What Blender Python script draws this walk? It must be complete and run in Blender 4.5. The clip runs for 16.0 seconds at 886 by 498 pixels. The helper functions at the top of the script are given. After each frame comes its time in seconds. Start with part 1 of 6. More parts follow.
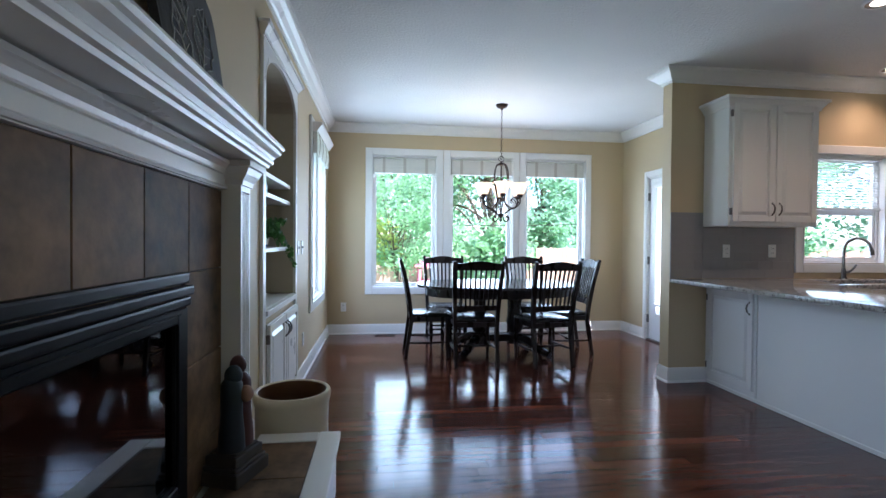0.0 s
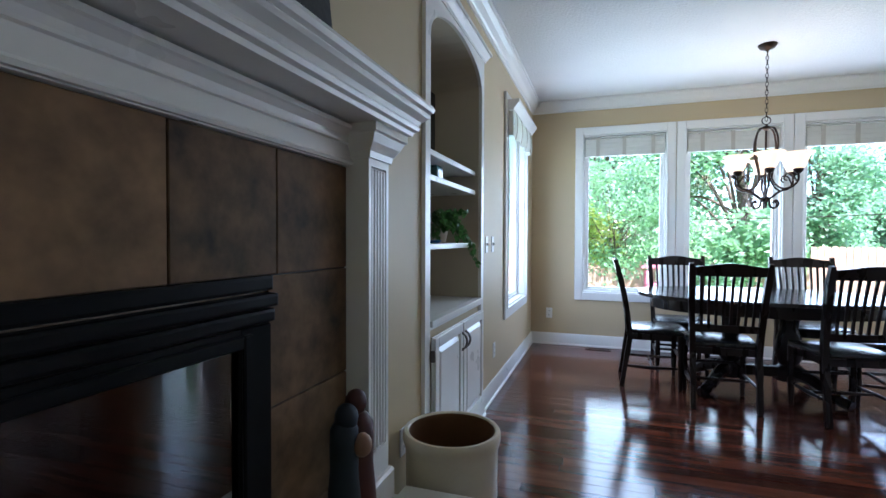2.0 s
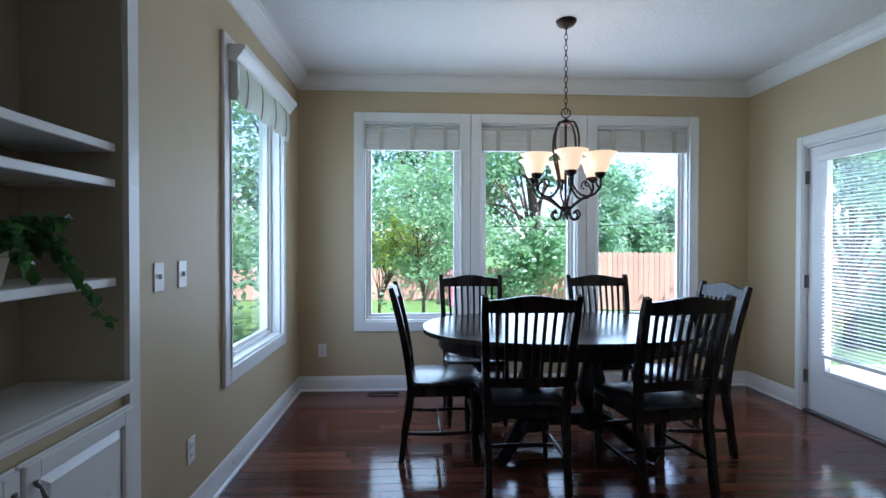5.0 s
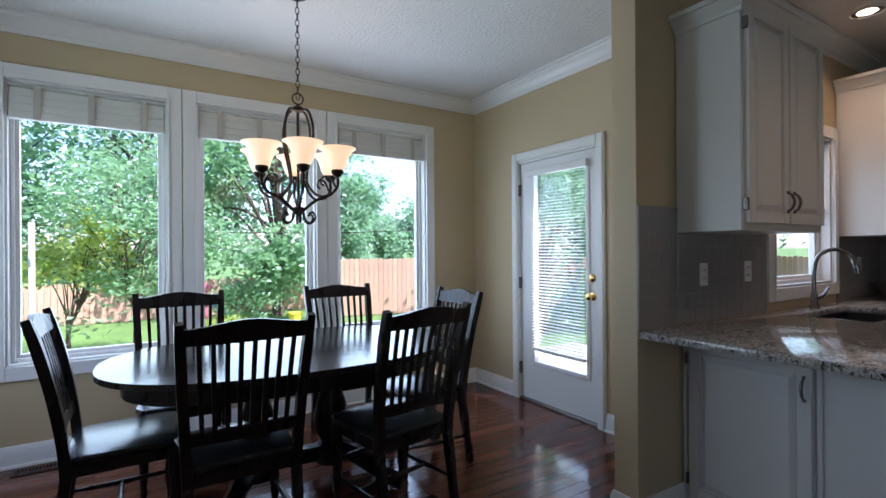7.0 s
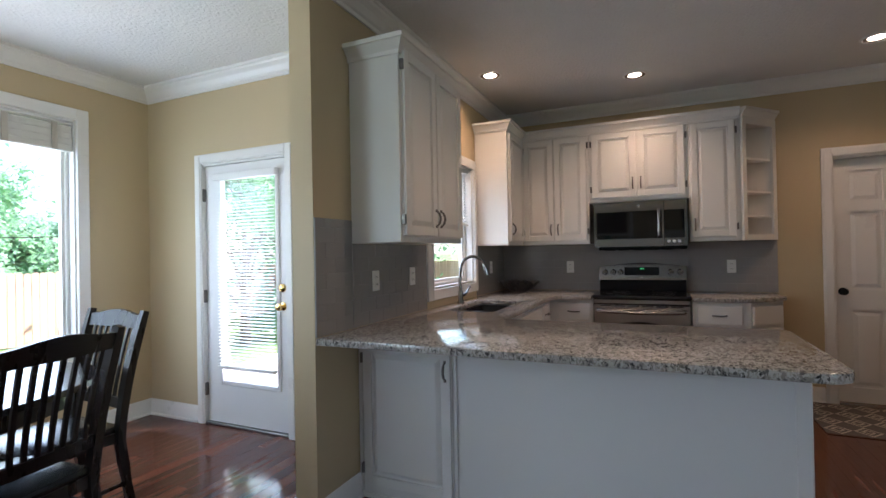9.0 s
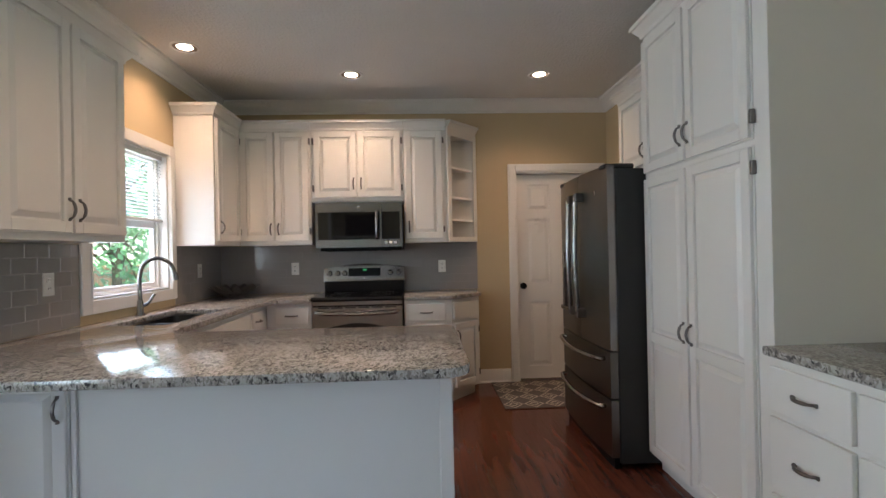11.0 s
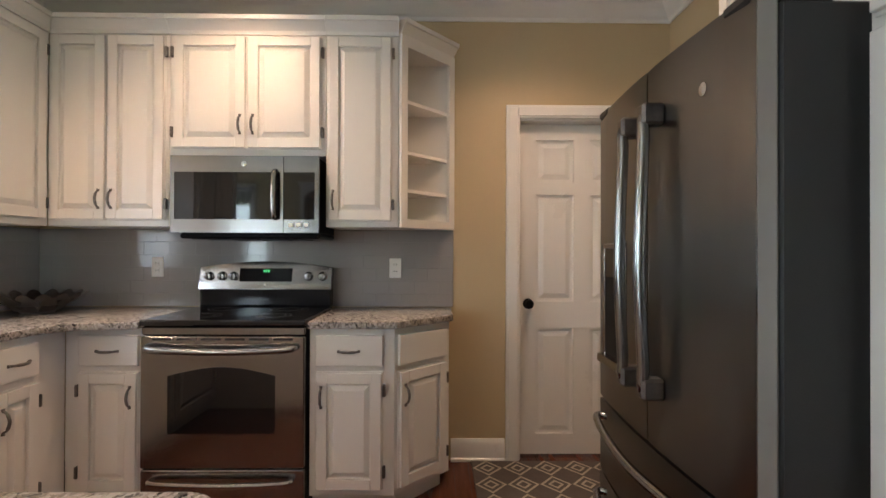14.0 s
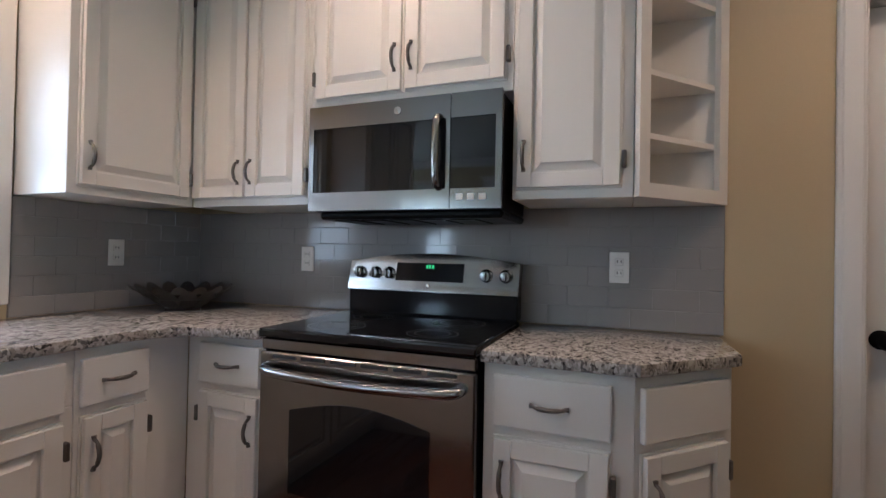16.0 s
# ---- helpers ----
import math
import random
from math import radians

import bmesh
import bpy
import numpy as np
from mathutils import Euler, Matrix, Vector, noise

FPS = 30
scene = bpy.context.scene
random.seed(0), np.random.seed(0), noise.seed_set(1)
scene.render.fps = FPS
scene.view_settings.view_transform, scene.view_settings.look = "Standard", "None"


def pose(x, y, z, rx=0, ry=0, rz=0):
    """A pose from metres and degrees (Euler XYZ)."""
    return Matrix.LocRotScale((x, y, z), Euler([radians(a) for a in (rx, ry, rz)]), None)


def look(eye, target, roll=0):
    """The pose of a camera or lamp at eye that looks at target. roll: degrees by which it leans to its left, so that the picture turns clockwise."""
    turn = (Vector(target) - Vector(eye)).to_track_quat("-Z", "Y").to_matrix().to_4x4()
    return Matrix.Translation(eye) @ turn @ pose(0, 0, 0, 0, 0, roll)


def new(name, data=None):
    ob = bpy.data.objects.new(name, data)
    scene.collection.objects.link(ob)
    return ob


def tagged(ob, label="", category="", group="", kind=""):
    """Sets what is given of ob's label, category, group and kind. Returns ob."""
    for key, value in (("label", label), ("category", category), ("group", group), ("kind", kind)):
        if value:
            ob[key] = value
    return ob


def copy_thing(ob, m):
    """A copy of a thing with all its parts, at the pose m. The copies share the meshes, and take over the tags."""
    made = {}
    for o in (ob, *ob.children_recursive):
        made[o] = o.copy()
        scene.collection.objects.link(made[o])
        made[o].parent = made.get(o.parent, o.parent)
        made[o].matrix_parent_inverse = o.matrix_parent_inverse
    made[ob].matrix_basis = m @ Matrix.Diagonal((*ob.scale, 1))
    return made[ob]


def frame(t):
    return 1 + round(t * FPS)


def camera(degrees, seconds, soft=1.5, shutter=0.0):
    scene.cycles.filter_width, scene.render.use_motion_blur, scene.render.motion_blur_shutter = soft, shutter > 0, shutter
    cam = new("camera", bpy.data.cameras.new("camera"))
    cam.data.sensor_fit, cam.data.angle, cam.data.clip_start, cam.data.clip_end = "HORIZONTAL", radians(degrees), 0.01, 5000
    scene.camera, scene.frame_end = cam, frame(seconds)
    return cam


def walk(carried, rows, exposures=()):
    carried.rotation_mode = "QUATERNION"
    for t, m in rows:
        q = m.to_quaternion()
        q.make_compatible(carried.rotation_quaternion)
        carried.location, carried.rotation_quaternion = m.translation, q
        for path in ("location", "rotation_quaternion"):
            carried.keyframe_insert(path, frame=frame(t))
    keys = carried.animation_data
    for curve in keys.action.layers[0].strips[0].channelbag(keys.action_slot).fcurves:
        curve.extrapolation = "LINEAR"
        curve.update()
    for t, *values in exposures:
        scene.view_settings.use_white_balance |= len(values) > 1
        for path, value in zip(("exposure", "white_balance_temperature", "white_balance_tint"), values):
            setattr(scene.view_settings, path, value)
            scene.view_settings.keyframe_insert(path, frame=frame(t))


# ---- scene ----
cam = camera(85.7, 16.0)
PATH = [
    (0, (0.124, 0.086, 1.219), (0.385, 2.069, 1.187), 0.5),
    (0.5, (0.113, 0.223, 1.186), (0.107, 2.223, 1.152), 0.4),
    (1, (0.132, 0.377, 1.139), (-0.154, 2.356, 1.102), 0.3),
    (1.5, (0.203, 0.607, 1.16), (-0.317, 2.537, 1.12), 0.2),
    (2, (0.245, 0.846, 1.195), (-0.395, 2.74, 1.152), 0.2),
    (2.5, (0.269, 1.081, 1.266), (-0.313, 2.994, 1.22), 0.3),
    (3, (0.332, 1.348, 1.316), (-0.192, 3.277, 1.269), 0.3),
    (5.5, (0.517, 2.326, 1.29), (0.846, 4.299, 1.267), 0.0),
    (6, (0.552, 2.441, 1.294), (1.119, 4.359, 1.277), -0.1),
    (6.5, (0.631, 2.544, 1.3), (1.449, 4.37, 1.293), -0.3),
    (7, (0.709, 2.579, 1.293), (1.775, 4.271, 1.295), -0.4),
    (7.5, (0.769, 2.577, 1.301), (2.064, 4.102, 1.312), -0.6),
    (8, (0.789, 2.545, 1.303), (2.296, 3.859, 1.319), -0.8),
    (8.5, (0.791, 2.508, 1.308), (2.476, 3.584, 1.324), -0.9),
    (9, (0.801, 2.466, 1.307), (2.627, 3.282, 1.324), -1.1),
    (9.5, (0.82, 2.406, 1.313), (2.742, 2.959, 1.33), -0.9),
    (10, (0.873, 2.309, 1.306), (2.85, 2.615, 1.322), -1.2),
    (12.3, (1.732, 1.774, 1.274), (3.709, 1.471, 1.275), -0.6),
    (12.5, (1.866, 1.749, 1.272), (3.845, 1.458, 1.269), -0.6),
    (13, (2.184, 1.71, 1.255), (4.167, 1.447, 1.263), -0.5),
    (13.5, (2.525, 1.658, 1.24), (4.513, 1.446, 1.263), -0.2),
    (14, (2.873, 1.615, 1.237), (4.873, 1.59, 1.25), 0.2),
    (14.5, (3.204, 1.604, 1.248), (5.196, 1.781, 1.241), 0.4),
    (15, (3.477, 1.661, 1.218), (5.444, 2.02, 1.219), 0.6),
    (15.5, (3.68, 1.749, 1.207), (5.603, 2.299, 1.205), 0.8),
    (16, (3.807, 1.837, 1.176), (5.674, 2.555, 1.2), 1.1),
]
walk(cam, [(t, look(eye, target, roll)) for t, eye, target, roll in PATH],
     [(0.0, 2.4, 5350, 20), (3.0, 2.25, 5350, 20), (5.5, 1.5, 5300, 20), (7.0, 1.5, 5600, 22), (8.0, 1.8, 5800, 22), (9.0, 2.32, 5900, 21), (10.0, 2.7, 5900, 19), (12.5, 2.97, 6300, 19), (14.5, 3.33, 6200, 18), (15.0, 3.22, 6000, 17), (16.0, 2.85, 5350, 17)])

# ---- world, sun and lights ----
SUN_EL, SUN_AZ = radians(56), radians(150)  # azimuth clockwise from +y
world = bpy.data.worlds.new("world")
scene.world = world
world.use_nodes = True
wn = world.node_tree
sky = wn.nodes.new("ShaderNodeTexSky")
sky.sky_type, sky.sun_disc, sky.sun_elevation, sky.sun_rotation = "NISHITA", False, SUN_EL, SUN_AZ
wn.links.new(sky.outputs[0], wn.nodes["Background"].inputs[0])
wn.nodes["Background"].inputs[1].default_value = 0.15


def lamp(name, kind, m, power, colour, **more):
    data = bpy.data.lights.new(name, kind)
    data.energy, data.color = power, colour
    if "size" in more:
        data.shape, data.size, data.size_y = "RECTANGLE", more["size"][0], more["size"][1]
    if "angle" in more:
        data.angle = more["angle"]
    if "radius" in more:
        data.shadow_soft_size = more["radius"]
    if "cone" in more:
        data.spot_size, data.spot_blend = radians(more["cone"]), 1.0
    ob = new(name, data)
    ob.matrix_basis = m
    return ob


sun_way = Vector((math.sin(SUN_AZ) * math.cos(SUN_EL), math.cos(SUN_AZ) * math.cos(SUN_EL), math.sin(SUN_EL)))
lamp("sun", "SUN", look(sun_way * 30, (0, 0, 0)), 5.0, (1, 0.95, 0.87), angle=radians(0.5))
DAY = (0.74, 0.90, 1.0)
WARM = (1.0, 0.67, 0.41)
# sky light at the window openings
for wx in (0.44, 1.45, 2.49):
    lamp("window_daylight", "AREA", look((wx, 6.56, 1.37), (wx, 3.0, 1.15)), 4.9, DAY, size=(0.8, 1.45))
lamp("side_window_daylight", "AREA", look((-0.74, 5.32, 1.35), (2, 5.32, 1.1)), 4.5, DAY, size=(0.8, 1.4))
lamp("door_daylight", "AREA", look((3.66, 5.28, 1.15), (0, 5.28, 0.9)), 2.0, DAY, size=(0.5, 1.5))
lamp("sink_window_daylight", "AREA", look((4.35, 4.12, 1.5), (4.35, 1, 1.2)), 1.4, DAY, size=(0.8, 0.9))
lamp("living_window_daylight", "AREA", look((-0.74, -1.5, 1.35), (3, -0.6, 0.9)), 4.2, (0.72, 0.88, 1.0), size=(1.7, 1.5))

# ---- mesh helpers ----


APART = {"hinge", "ribbon", "rail", "socket", "slot", "bed_side", "leg", "seat_slat", "back_slat", "stile", "button", "vent_slot", "burner_ring", "cage_arm", "foot", "stretcher", "log", "seat_rail", "shelf", "louvre", "top_hinge", "grille", "clock_digits", "jamb", "pin_hole", "handle_mount"}


def islands(bm):
    """The separate pieces of a mesh, as lists of faces."""
    left, out = set(bm.faces), []
    while left:
        todo, piece = [left.pop()], []
        while todo:
            f = todo.pop()
            piece.append(f)
            for v in f.verts:
                for g in v.link_faces:
                    if g in left:
                        left.discard(g)
                        todo.append(g)
        out.append(piece)
    return out


def mesh_ob(name, bm, mat, parent=None, smooth=False, mats=()):
    if name in APART and parent is not None:
        parts = islands(bm)
        if len(parts) > 1:
            last = None
            for piece in parts:
                sub, made = bmesh.new(), {}
                for v in {v for f in piece for v in f.verts}:
                    made[v] = sub.verts.new(v.co)
                for f in piece:
                    sub.faces.new([made[v] for v in f.verts])
                last = mesh_ob(name + "_", sub, mat, parent, smooth)
                last.name = name
            bm.free()
            return last
    bmesh.ops.recalc_face_normals(bm, faces=bm.faces[:])
    me = bpy.data.meshes.new(name)
    bm.to_mesh(me)
    bm.free()
    for m in ((mat,) + tuple(mats)):
        me.materials.append(m)
    if smooth:
        me.shade_smooth()
        me.set_sharp_from_angle(angle=radians(38))
    ob = new(name, me)
    if parent is not None:
        ob.parent = parent
    return ob


def empty(name, m):
    ob = new(name)
    ob.empty_display_size = 0.05
    ob.matrix_basis = m
    return ob


def box(bm, x0, x1, y0, y1, z0, z1, bev=0.0, seg=1):
    vs = [bm.verts.new((x, y, z)) for x in (x0, x1) for y in (y0, y1) for z in (z0, z1)]
    fs = [bm.faces.new([vs[i] for i in q]) for q in ((0, 1, 3, 2), (4, 6, 7, 5), (0, 4, 5, 1), (2, 3, 7, 6), (0, 2, 6, 4), (1, 5, 7, 3))]
    if bev:
        es = list({e for f in fs for e in f.edges})
        bmesh.ops.bevel(bm, geom=es, offset=bev, segments=seg, affect="EDGES", profile=0.6)


def prism(bm, pts, put, w0, w1, bev=0.0):
    """A flat outline, pushed from w0 to w1; put(u, v, w) gives the place."""
    a = [bm.verts.new(put(u, v, w0)) for u, v in pts]
    b = [bm.verts.new(put(u, v, w1)) for u, v in pts]
    n = len(pts)
    fs = [bm.faces.new(a[::-1]), bm.faces.new(b)]
    for i in range(n):
        fs.append(bm.faces.new((a[i], a[(i + 1) % n], b[(i + 1) % n], b[i])))
    if bev:
        es = list(fs[0].edges) + list(fs[1].edges)
        bmesh.ops.bevel(bm, geom=es, offset=bev, segments=2, affect="EDGES", profile=0.6)


def lathe(bm, prof, c=(0, 0, 0), n=20, axis="z", ends=True):
    rings = []
    for r, h in prof:
        ring = []
        for i in range(n):
            a = 2 * math.pi * i / n
            p = (r * math.cos(a), r * math.sin(a), h)
            if axis == "x":
                p = (p[2], p[0], p[1])
            elif axis == "y":
                p = (p[0], p[2], p[1])
            ring.append(bm.verts.new((c[0] + p[0], c[1] + p[1], c[2] + p[2])))
        rings.append(ring)
    for a, b in zip(rings, rings[1:]):
        for i in range(n):
            bm.faces.new((a[i], a[(i + 1) % n], b[(i + 1) % n], b[i]))
    if ends and prof[0][0] > 1e-4:
        bm.faces.new(rings[0][::-1])
    if ends and prof[-1][0] > 1e-4:
        bm.faces.new(rings[-1])


def tube(bm, pts, r, n=8, flat=1.0):
    """A rod along points; r is one radius or one for each point; flat squeezes it."""
    pts = [Vector(p) for p in pts]
    rs = r if isinstance(r, (list, tuple)) else [r] * len(pts)
    rings, side = [], None
    for i, p in enumerate(pts):
        d = (pts[min(i + 1, len(pts) - 1)] - pts[max(i - 1, 0)]).normalized()
        if side is None:
            side = d.orthogonal().normalized()
            if abs(d.z) > 0.7:
                side = Vector((1, 0, 0))
        side = (side - d * side.dot(d)).normalized()
        up = d.cross(side)
        rings.append([bm.verts.new(p + (side * math.cos(a) + up * math.sin(a) * flat) * rs[i]) for a in (2 * math.pi * (k + 0.5) / n for k in range(n))])
    for a, b in zip(rings, rings[1:]):
        for i in range(n):
            bm.faces.new((a[i], a[(i + 1) % n], b[(i + 1) % n], b[i]))
    bm.faces.new(rings[0][::-1])
    bm.faces.new(rings[-1])


def curve_pts(ctrl, n=8):
    """A smooth line through the control points."""
    c = [Vector(p) for p in ctrl]
    c = [c[0] * 2 - c[1]] + c + [c[-1] * 2 - c[-2]]
    out = []
    for i in range(1, len(c) - 2):
        p0, p1, p2, p3 = c[i - 1:i + 3]
        for k in range(n):
            t = k / n
            out.append(0.5 * (2 * p1 + (p2 - p0) * t + (2 * p0 - 5 * p1 + 4 * p2 - p3) * t * t + (3 * p1 - p0 - 3 * p2 + p3) * t ** 3))
    out.append(c[-2])
    return out


def one(name, mat, build, parent=None, smooth=False):
    bm = bmesh.new()
    build(bm)
    return mesh_ob(name, bm, mat, parent, smooth)


def boxes(name, mat, rows, parent=None, bev=0.0, smooth=False):
    bm = bmesh.new()
    for r in rows:
        box(bm, *r, bev=bev)
    return mesh_ob(name, bm, mat, parent, smooth)


# ---- materials ----


def material(name, colour, rough=0.5, metal=0.0, vary=0.12, scale=4.0, grain=60.0, bump=0.05, stretch=(1, 1, 1), coat=0.0, tone=None, rand=0.0, rvary=0.08, dist=0.002, spec=0.5):
    m = bpy.data.materials.new(name)
    m.use_nodes = True
    t = m.node_tree
    b = t.nodes["Principled BSDF"]
    b.inputs["Metallic"].default_value = metal
    b.inputs["Specular IOR Level"].default_value = spec
    if coat:
        b.inputs["Coat Weight"].default_value = coat
        b.inputs["Coat Roughness"].default_value = 0.12
    co = t.nodes.new("ShaderNodeTexCoord")
    mp = t.nodes.new("ShaderNodeMapping")
    mp.inputs["Scale"].default_value = stretch
    t.links.new(co.outputs["Object"], mp.inputs[0])
    big, fine = t.nodes.new("ShaderNodeTexNoise"), t.nodes.new("ShaderNodeTexNoise")
    for nd, sc, de in ((big, scale, 4), (fine, grain, 5)):
        nd.inputs["Scale"].default_value, nd.inputs["Detail"].default_value = sc, de
        t.links.new(mp.outputs[0], nd.inputs["Vector"])
    add = t.nodes.new("ShaderNodeMath")
    add.operation = "MULTIPLY_ADD"
    add.inputs[1].default_value = 0.35
    t.links.new(fine.outputs["Fac"], add.inputs[0])
    t.links.new(big.outputs["Fac"], add.inputs[2])
    src = add.outputs[0]
    if rand:
        oi = t.nodes.new("ShaderNodeObjectInfo")
        ra = t.nodes.new("ShaderNodeMath")
        ra.operation = "MULTIPLY_ADD"
        ra.inputs[1].default_value = rand
        t.links.new(oi.outputs["Random"], ra.inputs[0])
        sub = t.nodes.new("ShaderNodeMath")
        sub.operation = "ADD"
        sub.inputs[1].default_value = -rand / 2
        t.links.new(src, ra.inputs[2])
        t.links.new(ra.outputs[0], sub.inputs[0])
        src = sub.outputs[0]
    ramp = t.nodes.new("ShaderNodeValToRGB")
    ramp.color_ramp.elements[0].position, ramp.color_ramp.elements[1].position = 0.35, 1.0
    lo = tone or [c * (1 - vary) for c in colour]
    hi = [min(1, c * (1 + vary * 0.6)) for c in colour]
    ramp.color_ramp.elements[0].color, ramp.color_ramp.elements[1].color = (*lo, 1), (*hi, 1)
    t.links.new(src, ramp.inputs[0])
    t.links.new(ramp.outputs[0], b.inputs["Base Color"])
    rr = t.nodes.new("ShaderNodeMapRange")
    rr.inputs["To Min"].default_value, rr.inputs["To Max"].default_value = max(0.02, rough - rvary), min(1, rough + rvary)
    t.links.new(big.outputs["Fac"], rr.inputs["Value"])
    t.links.new(rr.outputs[0], b.inputs["Roughness"])
    bp = t.nodes.new("ShaderNodeBump")
    bp.inputs["Strength"].default_value, bp.inputs["Distance"].default_value = bump, dist
    t.links.new(fine.outputs["Fac"], bp.inputs["Height"])
    t.links.new(bp.outputs[0], b.inputs["Normal"])
    return m


WALL = material("beige_wall_paint", (0.55, 0.435, 0.265), 0.55, vary=0.06, scale=1.3, grain=180, bump=0.12)
CEIL = material("white_textured_ceiling", (0.74, 0.73, 0.70), 0.8, vary=0.05, scale=2, grain=48, bump=1.0, dist=0.008)
TRIM = material("white_gloss_trim", (0.80, 0.785, 0.75), 0.3, vary=0.03, scale=3, grain=90, bump=0.03)
CABW = material("white_cabinet_paint", (0.80, 0.775, 0.725), 0.32, vary=0.02, scale=2, grain=90, bump=0.015)
PANEL = material("white_panel_paint", (0.78, 0.77, 0.75), 0.4, vary=0.03, scale=2, grain=120, bump=0.04)
WOOD = material("dark_cherry_floor", (0.14, 0.048, 0.027), 0.10, vary=0.3, scale=3, grain=40, bump=0.12, stretch=(0.7, 6, 6), tone=(0.052, 0.014, 0.010), rand=0.55, rvary=0.05)
GROUT = material("floor_joint", (0.02, 0.008, 0.006), 0.6)
DARK = material("black_stained_wood", (0.016, 0.011, 0.010), 0.28, vary=0.4, scale=5, grain=70, bump=0.1, stretch=(2, 2, 0.5), spec=0.3)
IRON = material("bronze_iron", (0.045, 0.03, 0.022), 0.42, metal=0.8, vary=0.4, scale=20, grain=120, bump=0.2)
PEWTER = material("pewter_handle", (0.2, 0.185, 0.17), 0.38, metal=0.9, vary=0.3, scale=40, grain=200, bump=0.1)
STEEL = material("brushed_steel", (0.31, 0.306, 0.30), 0.18, metal=1.0, vary=0.02, scale=1, grain=120, bump=0.012, stretch=(1, 1, 14), rvary=0.03)
STEELD = material("dark_slate_steel", (0.185, 0.175, 0.16), 0.30, metal=1.0, vary=0.04, scale=1, grain=90, bump=0.01, stretch=(20, 20, 1), rvary=0.04)
CHROME = material("chrome", (0.75, 0.74, 0.72), 0.12, metal=1.0, vary=0.03)
BRASS = material("polished_brass", (0.75, 0.52, 0.2), 0.2, metal=1.0, vary=0.05)
BLACK = material("black_enamel", (0.012, 0.012, 0.013), 0.12, vary=0.2, scale=3, grain=100, bump=0.01, spec=0.22)
MATTE = material("matte_black_metal", (0.010, 0.010, 0.010), 0.32, vary=0.3, scale=6, grain=90, bump=0.03, spec=0.06)
GREYM = material("charcoal_fridge_side", (0.035, 0.035, 0.034), 0.5, vary=0.15, scale=6, grain=300, bump=0.2, spec=0.3)
SLATE = material("brown_slate_tile", (0.23, 0.138, 0.075), 0.55, vary=0.45, scale=7, grain=30, bump=0.3, tone=(0.055, 0.043, 0.031), rand=0.3, dist=0.004, spec=0.06)
TILEG = material("glossy_grey_subway_tile", (0.305, 0.292, 0.283), 0.10, vary=0.04, scale=2, grain=30, bump=0.04, rand=0.06, rvary=0.03)
GROUTL = material("pale_grout", (0.33, 0.318, 0.31), 0.6)
PLAST = material("white_plastic", (0.8, 0.79, 0.76), 0.35, vary=0.02)
OVENGLASS = material("black_oven_glass", (0.008, 0.008, 0.009), 0.04, vary=0.1, scale=2, grain=20, bump=0.0, rvary=0.01, spec=0.55)
PETAL = material("grey_bowl_metal", (0.30, 0.28, 0.26), 0.42, metal=0.7, vary=0.25, scale=30, grain=120, bump=0.1)
DKSLOT = material("dark_slot", (0.02, 0.02, 0.02), 0.6)
FABRIC = material("cream_shade_fabric", (0.68, 0.66, 0.60), 0.85, vary=0.08, scale=8, grain=220, bump=0.3)
TAN = material("tan_ribbon", (0.5, 0.46, 0.39), 0.85, vary=0.06, grain=220, bump=0.2)
CROCKM = material("cream_stoneware", (0.60, 0.52, 0.38), 0.3, vary=0.1, scale=5, grain=60, bump=0.08)
CROCKI = material("brown_glaze", (0.13, 0.06, 0.025), 0.3, vary=0.25, scale=5)
TABLETOP = material("black_satin_tabletop", (0.016, 0.012, 0.011), 0.16, vary=0.4, scale=4, grain=60, bump=0.04, stretch=(0.6, 3, 3), rvary=0.05)
LEATHER = material("black_seat_leather", (0.014, 0.015, 0.016), 0.2, vary=0.2, scale=8, grain=160, bump=0.2)
SLATEB = material("black_slate_plaque", (0.022, 0.022, 0.022), 0.5, vary=0.4, scale=5, grain=30, bump=0.5, dist=0.005, spec=0.25)


def brushed(m, strength):
    """Brushing along the horizontal, which draws reflections out upright."""
    t = m.node_tree
    b = t.nodes["Principled BSDF"]
    b.inputs["Anisotropic"].default_value = strength
    b.inputs["Anisotropic Rotation"].default_value = 0.0
    tg = t.nodes.new("ShaderNodeTangent")
    tg.direction_type, tg.axis = "RADIAL", "Z"
    t.links.new(tg.outputs[0], b.inputs["Tangent"])


brushed(STEEL, 0.85)


